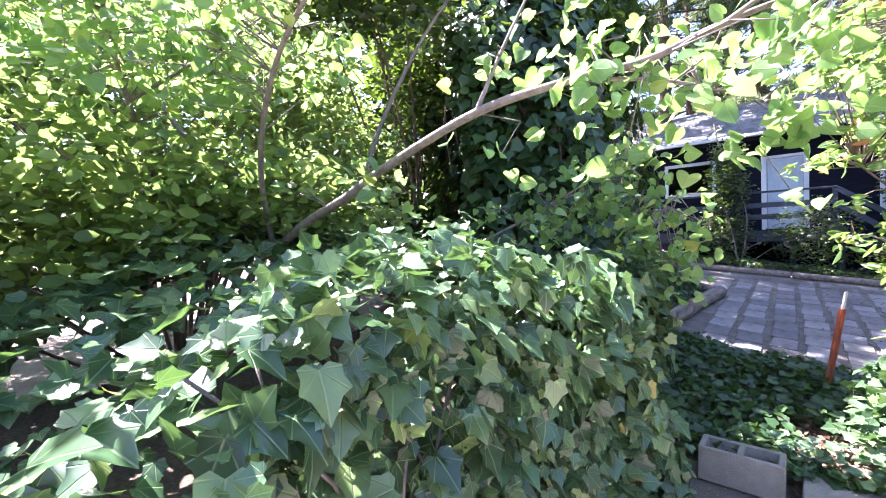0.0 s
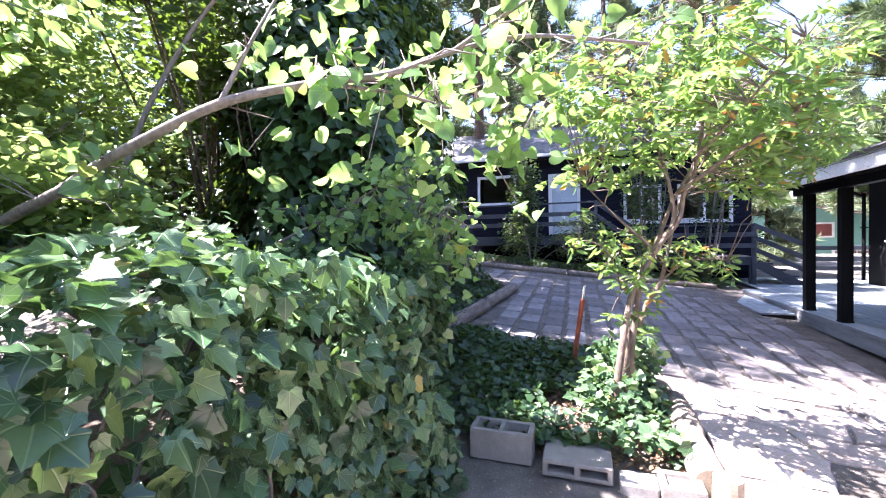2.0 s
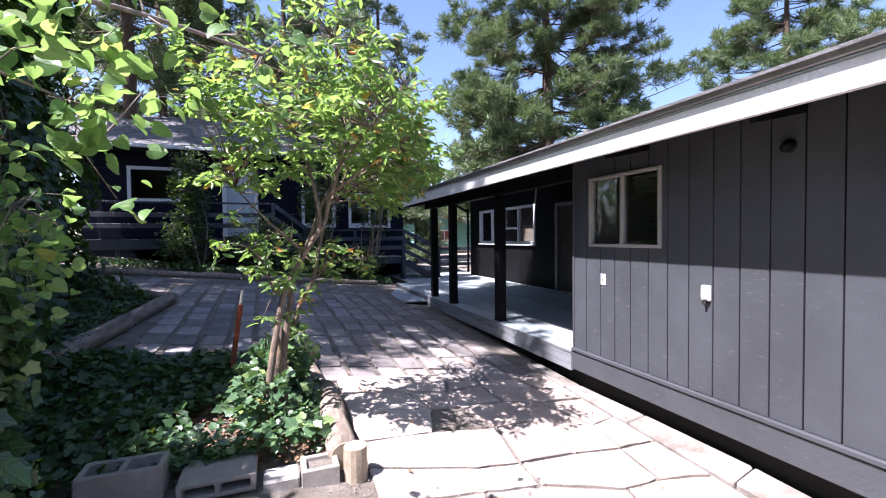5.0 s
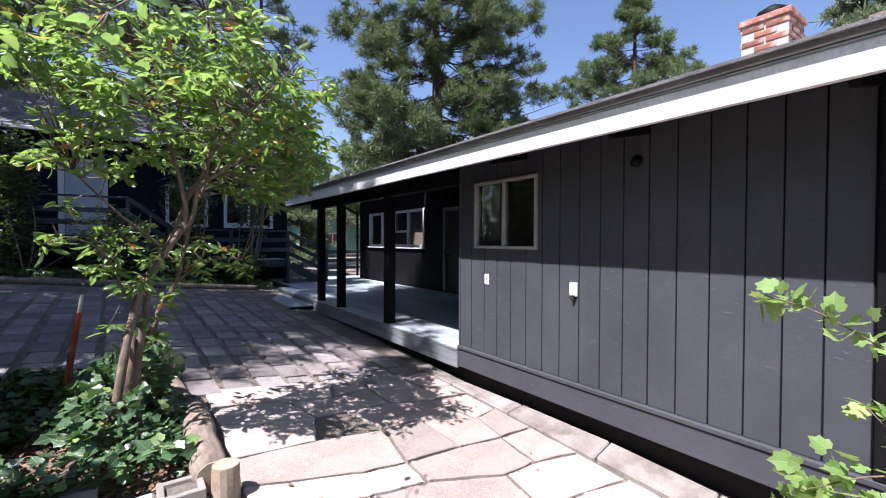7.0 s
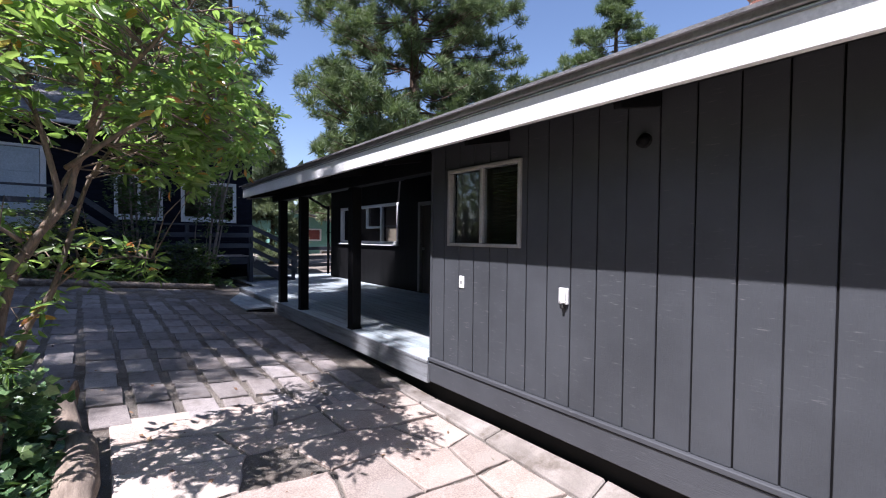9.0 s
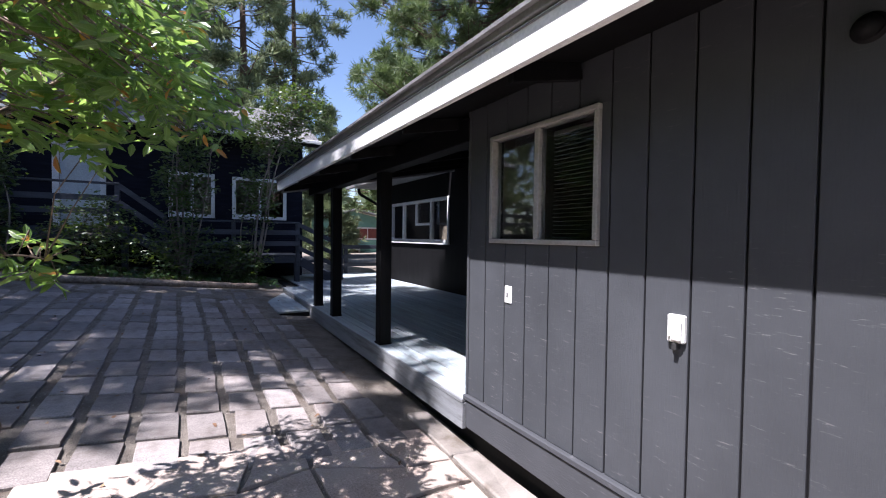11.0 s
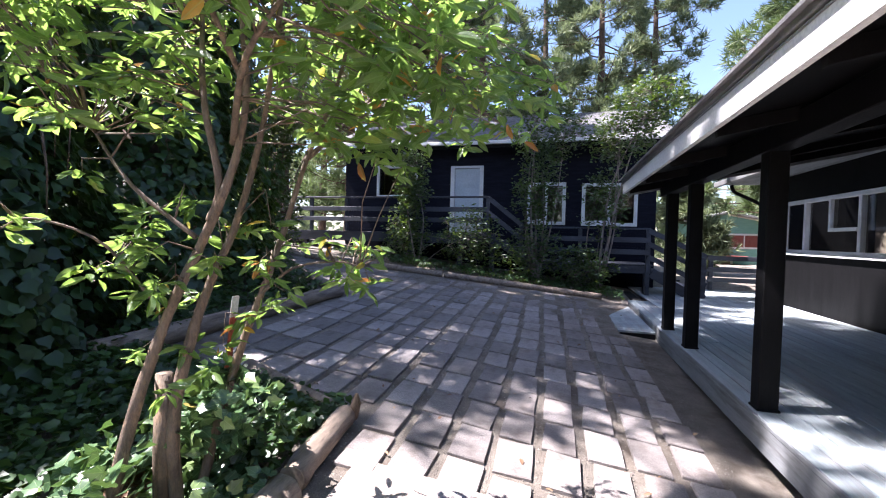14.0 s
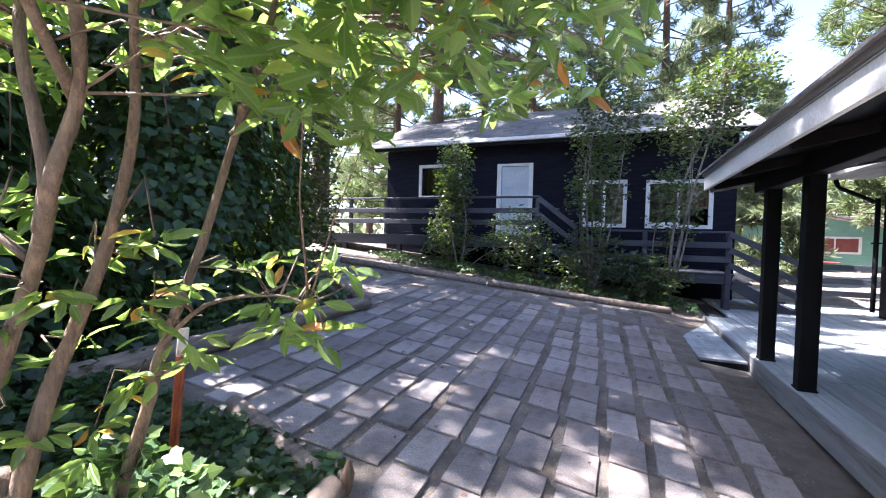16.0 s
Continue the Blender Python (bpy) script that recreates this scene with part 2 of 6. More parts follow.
M_SHINGLE = surface("grey_shingle", (0.13, 0.13, 0.135), (0.24, 0.24, 0.245), 6, 80, 0.9, 0.6, vary=0.22, by="island")
M_BRICK = surface("red_brick", (0.26, 0.1, 0.07), (0.42, 0.19, 0.13), 10, 90, 0.9, 0.5, vary=0.3, stain=(0.5, 0.42, 0.38), stain_scale=9)
M_MORTAR = surface("mortar", (0.42, 0.4, 0.37), (0.55, 0.52, 0.49), 8, 90, 0.95, 0.5)
M_TEAL = surface("teal_siding", (0.13, 0.3, 0.26), (0.18, 0.37, 0.32), 2, 40, 0.7, 0.2, (1, 1, 6))
M_REDTRIM = surface("dark_red_trim", (0.14, 0.035, 0.03), (0.2, 0.06, 0.05), 4, 40, 0.6, 0.1)
M_STAKE = surface("rusty_red_steel", (0.3, 0.06, 0.03), (0.46, 0.12, 0.06), 12, 90, 0.75, 0.4, stain=(0.2, 0.09, 0.05), stain_scale=14)
M_STAKETOP = surface("white_painted_steel", (0.6, 0.58, 0.55), (0.76, 0.74, 0.7), 10, 80, 0.6, 0.2, stain=(0.4, 0.25, 0.18), stain_scale=20)
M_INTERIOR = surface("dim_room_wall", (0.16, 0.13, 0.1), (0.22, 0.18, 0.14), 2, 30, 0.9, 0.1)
# toned far below ivory so the slats barely stand out
M_BLIND = surface("dark_brown_blind", (0.06, 0.05, 0.04), (0.09, 0.078, 0.064), 4, 40, 0.6, 0.05)
# near black for filler boxes that stand in for deep shade
M_SHADEFILL = surface("shade_black", (0.006, 0.006, 0.006), (0.012, 0.011, 0.01), 4, 40, 0.95, 0.2)
M_DOORPALE = surface("pale_blue_door", (0.42, 0.48, 0.54), (0.52, 0.58, 0.63), 2, 40, 0.5, 0.08)
M_DOORDARK = surface("brown_door", (0.05, 0.038, 0.03), (0.1, 0.075, 0.055), 3, 40, 0.5, 0.15, (3, 3, 0.5))
M_PLASTIC = surface("white_plastic", (0.72, 0.72, 0.7), (0.8, 0.8, 0.78), 10, 80, 0.4, 0.02)
M_SLOT = surface("dark_slot", (0.02, 0.02, 0.02), (0.03, 0.03, 0.03), 10, 80, 0.6, 0.02)
M_GLASS = glass_material("window_glass")
M_PALEWOOD = surface("sunlit_pale_boards", (0.5, 0.46, 0.4), (0.66, 0.62, 0.55), 4, 40, 0.8, 0.2)


# ---- mesh helpers ----
def G(x, y):
    """Height of the yard: it falls towards the dark house and rises to the back."""
    u, v = min(max(x, -5.0), 6.5), min(max(y, -3.0), 16.0)
    if v < 6.5 and u < 2.2:
        u += min((6.5 - v) / 1.3, 1.0) * 0.8 * (2.2 - max(u, -1.0))
    return -0.006 - 0.112 * u + 0.043 * v


def tilt_at(x, y):
    """The turn that lays a slab on the slope at x, y."""
    return Euler((math.atan((G(x, y + 0.2) - G(x, y - 0.2)) / 0.4), -math.atan((G(x + 0.2, y) - G(x - 0.2, y)) / 0.4), 0)).to_matrix().to_4x4()



def mesh_from(name, bm, material):
    me = bpy.data.meshes.new(name)
    bm.normal_update()
    bm.to_mesh(me)
    bm.free()
    if material:
        me.materials.append(material)
    return me


def part(name, bm, material, parent=None, label=""):
    ob = new(name, mesh_from(name, bm, material))
    if parent:
        ob.parent = parent
    if label:
        ob["label"] = label
    return ob


def thing(name, place, label, category, kind="", group=""):
    e = new(name)
    e.empty_display_size = 0.1
    e.location = place
    bpy.context.view_layer.update()
    return tagged(e, label, category, group, kind)


def put(ob, parent):
    """Parents ob, built in world metres, under a thing that stands off the origin."""
    ob.parent = parent
    ob.matrix_parent_inverse = Matrix.Translation(parent.location).inverted()
    return ob


def wpart(name, bm, material, parent, label=""):
    return put(part(name, bm, material, None, label), parent)


def box(bm, a, b, bevel=0.0, m=None):
    """A box from corner a to corner b, with softened edges, moved by m."""
    lo, hi = Vector(a), Vector(b)
    r = bmesh.ops.create_cube(bm, size=1.0)
    vs = r["verts"]
    c, s = (lo + hi) / 2, hi - lo
    for v in vs:
        v.co = Vector((v.co.x * s.x, v.co.y * s.y, v.co.z * s.z)) + c
    if bevel:
        es = list({e for v in vs for e in v.link_edges})
        out = bmesh.ops.bevel(bm, geom=es, offset=bevel, segments=1, affect="EDGES", profile=0.5)
        vs = list({v for f in out["faces"] for v in f.verts} | {v for v in vs if v.is_valid})
    if m is not None:
        for v in vs:
            v.co = m @ v.co
    return vs


def boxbm(a, b, bevel=0.004, m=None):
    bm = bmesh.new()
    box(bm, a, b, bevel, m)
    return bm


def beam(bm, p, q, w, h, bevel=0.004):
    """A beam of w by h from p to q, upright section."""
    p, q = Vector(p), Vector(q)
    d = q - p
    m = Matrix.Translation((p + q) / 2) @ d.to_track_quat("Y", "Z").to_matrix().to_4x4()
    box(bm, (-w / 2, -d.length / 2, -h / 2), (w / 2, d.length / 2, h / 2), bevel, m)


def beambm(p, q, w, h, bevel=0.004):
    bm = bmesh.new()
    beam(bm, p, q, w, h, bevel)
    return bm


def tube_data(points, radii, sides=7, lump=0.0, rng=None):
    """Vertices and faces of a bent, tapered round limb."""
    vs, fs = [], []
    pts = [Vector(p) for p in points]
    side = Vector((0.31, 0.93, 0.17))
    for i, p in enumerate(pts):
        d = (pts[min(i + 1, len(pts) - 1)] - pts[max(i - 1, 0)]).normalized()
        a = d.cross(side)
        a = a.normalized() if a.length > 0.05 else d.cross(Vector((1, 0, 0))).normalized()
        b = d.cross(a)
        for k in range(sides):
            w = 2 * math.pi * k / sides
            r = radii[i] * (1 + (lump * (rng.random() - 0.5) if rng else 0))
            vs.append(p + (a * math.cos(w) + b * math.sin(w)) * r)
    n = len(pts)
    for i in range(n - 1):
        for k in range(sides):
            k2 = (k + 1) % sides
            fs.append((i * sides + k, i * sides + k2, (i + 1) * sides + k2, (i + 1) * sides + k))
    fs.append(tuple(range(sides - 1, -1, -1)))
    fs.append(tuple((n - 1) * sides + k for k in range(sides)))
    return vs, fs


def smooth_line(points, steps=5):
    """A rounded line through the points."""
    pts = [Vector(p) for p in points]
    out = []
    for i in range(len(pts) - 1):
        p0, p1, p2, p3 = pts[max(i - 1, 0)], pts[i], pts[i + 1], pts[min(i + 2, len(pts) - 1)]
        for k in range(steps):
            t = k / steps
            out.append(0.5 * ((2 * p1) + (p2 - p0) * t + (2 * p0 - 5 * p1 + 4 * p2 - p3) * t * t + (3 * p1 - p0 - 3 * p2 + p3) * t ** 3))
    return out + [pts[-1]]


def mesh_of(name, vs, fs, material, smooth=False):
    me = bpy.data.meshes.new(name)
    me.from_pydata([tuple(v) for v in vs], [], fs)
    if smooth:
        me.polygons.foreach_set("use_smooth", [True] * len(me.polygons))
    me.materials.append(material)
    me.update()
    return me


def limbs_mesh(name, limbs, material, lump=0.12, seed=1):
    """One mesh of several limbs: (points, radius at foot, radius at tip, sides)."""
    rng = random.Random(seed)
    vs, fs = [], []
    for pts, r0, r1, sides in limbs:
        n = len(pts)
        rad = [r0 + (r1 - r0) * (i / (n - 1)) ** 0.8 for i in range(n)]
        v, f = tube_data(pts, rad, sides, lump, rng)
        o = len(vs)
        vs += v
        fs += [tuple(i + o for i in q) for q in f]
    return mesh_of(name, vs, fs, material, True)


# leaf outlines: x across, y along; the middle rib lies lower than the blade's halves
IVY = [(0, 0), (0.22, -0.13), (0.44, -0.02), (0.42, 0.2), (0.52, 0.44), (0.3, 0.56), (0.16, 0.8), (0, 1.0), (-0.16, 0.8), (-0.3, 0.56), (-0.52, 0.44), (-0.42, 0.2), (-0.44, -0.02), (-0.22, -0.13)]
HEART = [(0, 0.08), (0.13, -0.05), (0.32, -0.03), (0.46, 0.16), (0.48, 0.4), (0.38, 0.64), (0.19, 0.86), (0, 1.0), (-0.19, 0.86), (-0.38, 0.64), (-0.48, 0.4), (-0.46, 0.16), (-0.32, -0.03), (-0.13, -0.05)]
OVAL = [(0, 0), (0.11, 0.22), (0.175, 0.52), (0.11, 0.82), (0, 1.0), (-0.11, 0.82), (-0.175, 0.52), (-0.11, 0.22)]
VINELEAF = [(0, 0.05), (0.2, -0.1), (0.45, 0.0), (0.55, 0.28), (0.4, 0.4), (0.44, 0.68), (0.22, 0.72), (0, 1.0), (-0.22, 0.72), (-0.44, 0.68), (-0.4, 0.4), (-0.55, 0.28), (-0.45, 0.0), (-0.2, -0.1)]
OVALBROAD = [(0, 0), (0.22, 0.16), (0.31, 0.45), (0.2, 0.8), (0, 1.0), (-0.2, 0.8), (-0.31, 0.45), (-0.22, 0.16)]
IVYFAR = [(0, -0.05), (0.44, 0.02), (0.5, 0.44), (0.18, 0.68), (0, 1.0), (-0.18, 0.68), (-0.5, 0.44), (-0.44, 0.02)]
SMALL = [(0, 0), (0.24, 0.4), (0.17, 0.8), (0, 1.0), (-0.17, 0.8), (-0.24, 0.4)]


def leaves(name, places, tips, ups, sizes, outline, material, fold=0.25, curl=0.18):
    """One mesh of many leaves. places, tips and ups: n by 3; sizes: n."""
    P, T, U, S = (np.asarray(a, float) for a in (places, tips, ups, sizes))
    n = len(P)
    T = T / (np.linalg.norm(T, axis=1)[:, None] + 1e-9)
    X = np.cross(T, U)
    X /= np.linalg.norm(X, axis=1)[:, None] + 1e-9
    Z = np.cross(X, T)
    o = np.array(outline)
    mid = np.array([[0.0, 0.45]])
    thin = len(o) == 4
    o2 = o if thin else np.vstack([mid, o])
    k = len(o2)
    h = np.abs(o2[:, 0]) * fold - curl * o2[:, 1] ** 2
    V = (P[:, None, :] + S[:, None, None] * (X[:, None, :] * o2[None, :, 0, None] + T[:, None, :] * o2[None, :, 1, None] + Z[:, None, :] * h[None, :, None]))
    V = V.reshape(-1, 3)
    m = len(o)
    tri = np.array([(0, 1, 2), (0, 2, 3)] if thin else [(0, 1 + i, 1 + (i + 1) % m) for i in range(m)])
    F = (tri[None] + (np.arange(n) * k)[:, None, None]).reshape(-1)
    me = bpy.data.meshes.new(name)
    me.vertices.add(len(V))
    me.vertices.foreach_set("co", V.reshape(-1))
    me.loops.add(len(F))
    me.loops.foreach_set("vertex_index", F.astype(np.int32))
    me.polygons.add(len(F) // 3)
    me.polygons.foreach_set("loop_start", np.arange(0, len(F), 3, dtype=np.int32))
    me.polygons.foreach_set("use_smooth", np.ones(len(F) // 3, bool))
    me.materials.append(material)
    me.update(calc_edges=True)
    if k > 7:
        me.uv_layers.new(name="blade").data.foreach_set("uv", o2[F % k].reshape(-1))
    me.validate()
    return me


def unit(a):
    return a / (np.linalg.norm(a, axis=-1, keepdims=True) + 1e-9)


def rosettes(rng, tips_at, per, size, spread=0.9, droop=0.2, axis=None, loose=0.22):
    """Leaf places and turns for whorls of leaves round twig ends."""
    C = np.repeat(tips_at, per, axis=0)
    n = len(C)
    d = rng.normal(size=(n, 3))
    d[:, 2] = np.abs(d[:, 2]) * 0.5 - droop
    if axis is not None:
        d += np.repeat(axis, per, axis=0) * (1.0 - spread) * 2
    d = unit(d)
    up = unit(np.array([0, 0, 0.6]) + rng.normal(size=(n, 3)) * 0.85)
    P = C + d * size * 0.12 + rng.normal(size=(n, 3)) * size * loose
    return P, d, up, size * rng.uniform(0.6, 1.15, n)


def in_blob(rng, n, c, r, shell=0.55):
    """Points inside an ellipsoid, more of them towards its skin."""
    d = unit(rng.normal(size=(n, 3)))
    k = shell + (1 - shell) * rng.random(n) ** 0.6
    return np.array(c) + d * k[:, None] * np.array(r)


# ---- ground ----
def build_ground():
    xs = sorted({-700.0, -300.0, -120.0, -60.0, -30.0, -15.0, *[x * 0.5 for x in range(-16, 27)], 20.0, 40.0, 80.0, 200.0, 700.0})
    ys = sorted({-700.0, -300.0, -120.0, -60.0, -30.0, -15.0, *[y * 0.5 for y in range(-12, 45)], 30.0, 45.0, 80.0, 200.0, 700.0})
    vs = [(x, y, G(x, y) - 0.006 + (0.007 * noise.noise((x * 0.9, y * 0.9, 0)) if abs(x) < 12 and abs(y) < 25 else 0)) for y in ys for x in xs]
    n = len(xs)
    fs = [(j * n + i, j * n + i + 1, (j + 1) * n + i + 1, (j + 1) * n + i) for j in range(len(ys) - 1) for i in range(n - 1)]
    ob = new("ground", mesh_of("ground", vs, fs, M_SOIL, True))
    tagged(ob, "bare gravelly brown soil of a sloping yard", "ground", kind="structure")


build_ground()


# ---- dark house beside the yard ----
WX = 4.98           # face of the siding
EAVE_X, EAVE_Z = 4.46, 2.105
BACK_X = 8.06       # wall at the back of the porch
PORCH_Y = 6.28      # where the room ends and the porch begins
ROOF_END = 11.55


def slider_window(name, place, y0, y1, z0, z1, x, label, bar=True, trim=0.03, material=M_VINYL):
    """A sliding window in a wall that faces -x."""
    w = thing(name, place, label, "window", "structure")
    def bar_part(n, a, b):
        wpart(n, boxbm(a, b, 0.005), material, w)
    bar_part("window_frame", (x - 0.025, y0, z0), (x + 0.06, y1, z0 + trim))
    bar_part("window_frame", (x - 0.025, y0, z1 - trim), (x + 0.06, y1, z1))
    bar_part("window_frame", (x - 0.025, y0, z0 + trim), (x + 0.06, y0 + trim, z1 - trim))
    bar_part("window_frame", (x - 0.025, y1 - trim, z0 + trim), (x + 0.06, y1, z1 - trim))
    ym = (y0 + y1) / 2
    if bar:
        bar_part("mullion", (x - 0.018, ym - 0.02, z0 + trim), (x + 0.05, ym + 0.02, z1 - trim))
    for k, (a, b) in enumerate(((y0 + trim, ym - 0.02), (ym + 0.02, y1 - trim)) if bar else ((y0 + trim, y1 - trim),)):
        g = wpart("pane", boxbm((x + 0.012 + 0.014 * k, a, z0 + trim), (x + 0.017 + 0.014 * k, b, z1 - trim), 0), M_GLASS, w)
        g.visible_shadow = False
    return w


def wall_with_holes(name, x0, x1, ys, z0, z1, holes, material, parent):
    """A wall of thickness x0 to x1 along y, left open at the holes (y0, y1, z0, z1)."""
    cuts = sorted({ys[0], ys[1], *[h[0] for h in holes], *[h[1] for h in holes]})
    for a, b in zip(cuts[:-1], cuts[1:]):
        open_here = [h for h in holes if h[0] <= a + 1e-6 and h[1] >= b - 1e-6]
        if not open_here:
            wpart(name, boxbm((x0, a, z0), (x1, b, z1), 0), material, parent)
        else:
            h = open_here[0]
            if h[2] > z0 + 0.01:
                wpart(name, boxbm((x0, a, z0), (x1, b, h[2]), 0), material, parent)
            if h[3] < z1 - 0.01:
                wpart(name, boxbm((x0, a, h[3]), (x1, b, z1), 0), material, parent)


WIN_A = (5.1, 6.01, 1.305, 2.025)


def build_front_room():
    wall = thing("wall_front", (WX, 4.5, 0.15), "charcoal painted vertical board siding wall with a sunlit lower half", "wall", "structure")
    wall_with_holes("wall_panel", WX + 0.012, WX + 0.1, (2.83, PORCH_Y), 0.13, 2.42, [WIN_A], M_BLACK, wall)
    # boards of the grooved siding, 0.2 m wide
    cuts = (2.834, 3.032, 3.22, 3.412, 3.615, 3.826, 4.028, 4.231, 4.433, 4.636, 4.843, 5.044, 5.248, 5.456, 5.657, 5.858, 6.077, PORCH_Y)
    edges = list(zip(cuts[:-1], cuts[1:]))
    rng = random.Random(5)
    for a, b in edges:
        a2, b2 = a + 0.005, b - 0.005
        spans = [(0.165, 2.4)]
        if b2 > WIN_A[0] + 0.01 and a2 < WIN_A[1] - 0.01:
            if a2 < WIN_A[0] or b2 > WIN_A[1]:
                lo = (a2, WIN_A[0]) if a2 < WIN_A[0] else (WIN_A[1], b2)
                wpart("board", boxbm((WX, lo[0], WIN_A[2]), (WX + 0.016, lo[1], WIN_A[3]), 0.002), M_SIDING, wall)
            spans = [(0.165, WIN_A[2]), (WIN_A[3], 2.4)]
        for z0, z1 in spans:
            wpart("board", boxbm((WX + rng.uniform(-0.001, 0.001), a2, z0), (WX + 0.016, b2, z1), 0.003), M_SIDING, wall)
    wpart("corner_trim", boxbm((WX - 0.012, PORCH_Y - 0.012, 0.165), (WX + 0.12, PORCH_Y + 0.014, 2.4), 0.004), M_SIDING, wall)
    wpart("ledge", boxbm((WX - 0.03, 2.2, 0.125), (WX + 0.03, PORCH_Y + 0.02, 0.163), 0.006), M_SKIRT, wall, "charcoal drip ledge under the siding")
    skirt = tagged(new("skirt_board", mesh_from("skirt_board", boxbm((WX - 0.016, 0.6, -0.085), (WX + 0.03, PORCH_Y, 0.122), 0.006), M_SKIRT)),
                   "wide charcoal skirt board under the siding", "trim", kind="structure")
    # solid near-black box paints the shade below the floor
    tagged(new("underfloor_shade", mesh_from("underfloor_shade", boxbm((WX + 0.12, 0.6, -0.6), (WX + 0.3, 16.0, 0.1), 0), M_SHADEFILL)), "near-black box that stands in for the shade under house and deck", "foundation", kind="structure")
    # room behind the window
    rm = thing("wall_room", (6.2, 4.5, 0.3), "dim brown walls of the room behind the window", "wall", "structure")
    bm = bmesh.new()
    box(bm, (7.9, 2.9, 0.2), (7.98, 6.2, 2.6))
    box(bm, (5.1, 2.83, 0.2), (7.9, 2.9, 2.6))
    box(bm, (5.1, 6.2, 0.13), (7.98, PORCH_Y - 0.01, 2.6))
    box(bm, (5.1, 2.83, 0.12), (7.98, 6.2, 0.2))
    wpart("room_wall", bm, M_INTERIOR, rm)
    slider_window("window_1", (WX, 5.55, 1.3), *WIN_A, WX, "two-pane sliding window with a worn pale vinyl frame, blinds inside")
    blind = thing("window_blind", (WX + 0.09, 5.3, 1.32), "dark brown slatted blind lowered behind the glass", "blind")
    for k in range(26):
        z = 1.345 + k * 0.0245
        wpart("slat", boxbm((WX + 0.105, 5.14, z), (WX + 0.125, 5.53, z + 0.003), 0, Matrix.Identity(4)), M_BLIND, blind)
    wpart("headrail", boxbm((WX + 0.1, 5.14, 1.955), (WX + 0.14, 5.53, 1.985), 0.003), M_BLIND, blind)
    # sockets on the siding
    def outlet(y, z, w, h, d, label, cover):
        o = thing("wall_outlet", (WX, y, z), label, "outlet")
        wpart("cover_plate", boxbm((WX - d, y - w / 2, z - h / 2), (WX + 0.004, y + w / 2, z + h / 2), 0.006), M_PLASTIC, o)
        if cover:
            wpart("lid", boxbm((WX - d - 0.02, y - w * 0.42, z - h * 0.42), (WX - d - 0.001, y + w * 0.18, z + h * 0.42), 0.008), M_PLASTIC, o)
            wpart("hinge", boxbm((WX - d - 0.012, y + w * 0.24, z - h * 0.3), (WX - d - 0.001, y + w * 0.36, z + h * 0.3), 0.003), M_PLASTIC, o)
            wpart("cable_stub", boxbm((WX - d - 0.012, y - 0.012, z - h / 2 - 0.03), (WX - 0.001, y + 0.008, z - h / 2 + 0.002), 0.003), M_SLOT, o)
        else:
            wpart("socket", boxbm((WX - d - 0.004, y - w * 0.14, z - 0.016), (WX - d - 0.0005, y + w * 0.14, z + 0.016), 0.002), M_METAL, o)
            wpart("screw", boxbm((WX - d - 0.003, y - 0.004, z + h * 0.32), (WX - d - 0.0005, y + 0.004, z + h * 0.36), 0.001), M_METAL, o)
    outlet(5.813, 0.971, 0.07, 0.115, 0.008, "white cable socket plate on the charcoal siding", False)
    outlet(4.682, 0.968, 0.074, 0.118, 0.024, "white weatherproof socket box with a flip lid", True)
    # round vent under the eave
    v = thing("wall_vent", (WX, 4.12, 1.99), "small round black vent under the eave", "vent")
    vs, fs = tube_data([(WX - 0.05, 4.12, 1.97), (WX - 0.02, 4.12, 1.99), (WX + 0.01, 4.12, 1.99)], [0.03, 0.034, 0.034], 14)
    put(new("hood", mesh_of("hood", vs, fs, M_BLACK, True)), v)
    vs, fs = tube_data([(WX - 0.006, 4.12, 1.99), (WX + 0.002, 4.12, 1.99)], [0.046, 0.046], 16)
    put(new("flange", mesh_of("flange", vs, fs, M_BLACK, True)), v)


build_front_room()


def build_near_door():
    """The doorway beside the siding, seen at the edge of the view."""
    d = thing("door_1", (WX, 2.4, 0.13), "dark panelled door with a tall glass pane in a worn dark frame", "door", "structure")
    wpart("door_frame", boxbm((WX - 0.03, 2.7, 0.165), (WX + 0.1, 2.825, 2.1), 0.006), M_BLACK, d)
    wpart("door_frame", boxbm((WX - 0.03, 1.62, 0.165), (WX + 0.1, 1.745, 2.1), 0.006), M_BLACK, d)
    wpart("door_frame", boxbm((WX - 0.03, 1.62, 2.1), (WX + 0.1, 2.825, 2.42), 0.006), M_BLACK, d)
    wpart("door_leaf", boxbm((WX + 0.03, 1.75, 0.165), (WX + 0.075, 2.695, 1.0), 0.006), M_DOORDARK, d)
    wpart("door_leaf", boxbm((WX + 0.03, 2.56, 1.0), (WX + 0.075, 2.695, 2.1), 0.006), M_DOORDARK, d)
    wpart("door_leaf", boxbm((WX + 0.03, 1.75, 1.0), (WX + 0.075, 1.885, 2.1), 0.006), M_DOORDARK, d)
    wpart("glazing_bead", boxbm((WX + 0.01, 2.52, 1.1), (WX + 0.05, 2.575, 2.0), 0.004), M_VINYL, d)
    g = wpart("pane", boxbm((WX + 0.05, 1.885, 1.0), (WX + 0.056, 2.56, 2.1), 0), M_GLASS, d)
    g.visible_shadow = False
    w = thing("wall_side", (WX, 1.0, 0.13), "plain charcoal wall beyond the doorway", "wall", "structure")
    wpart("backing", boxbm((WX, -1.6, 0.13), (WX + 0.1, 1.62, 2.42), 0.004), M_SIDING, w)
    wpart("end_wall", boxbm((WX + 0.1, -1.6, 0.13), (9.0, -1.5, 2.6), 0.004), M_SIDING, w)


build_near_door()


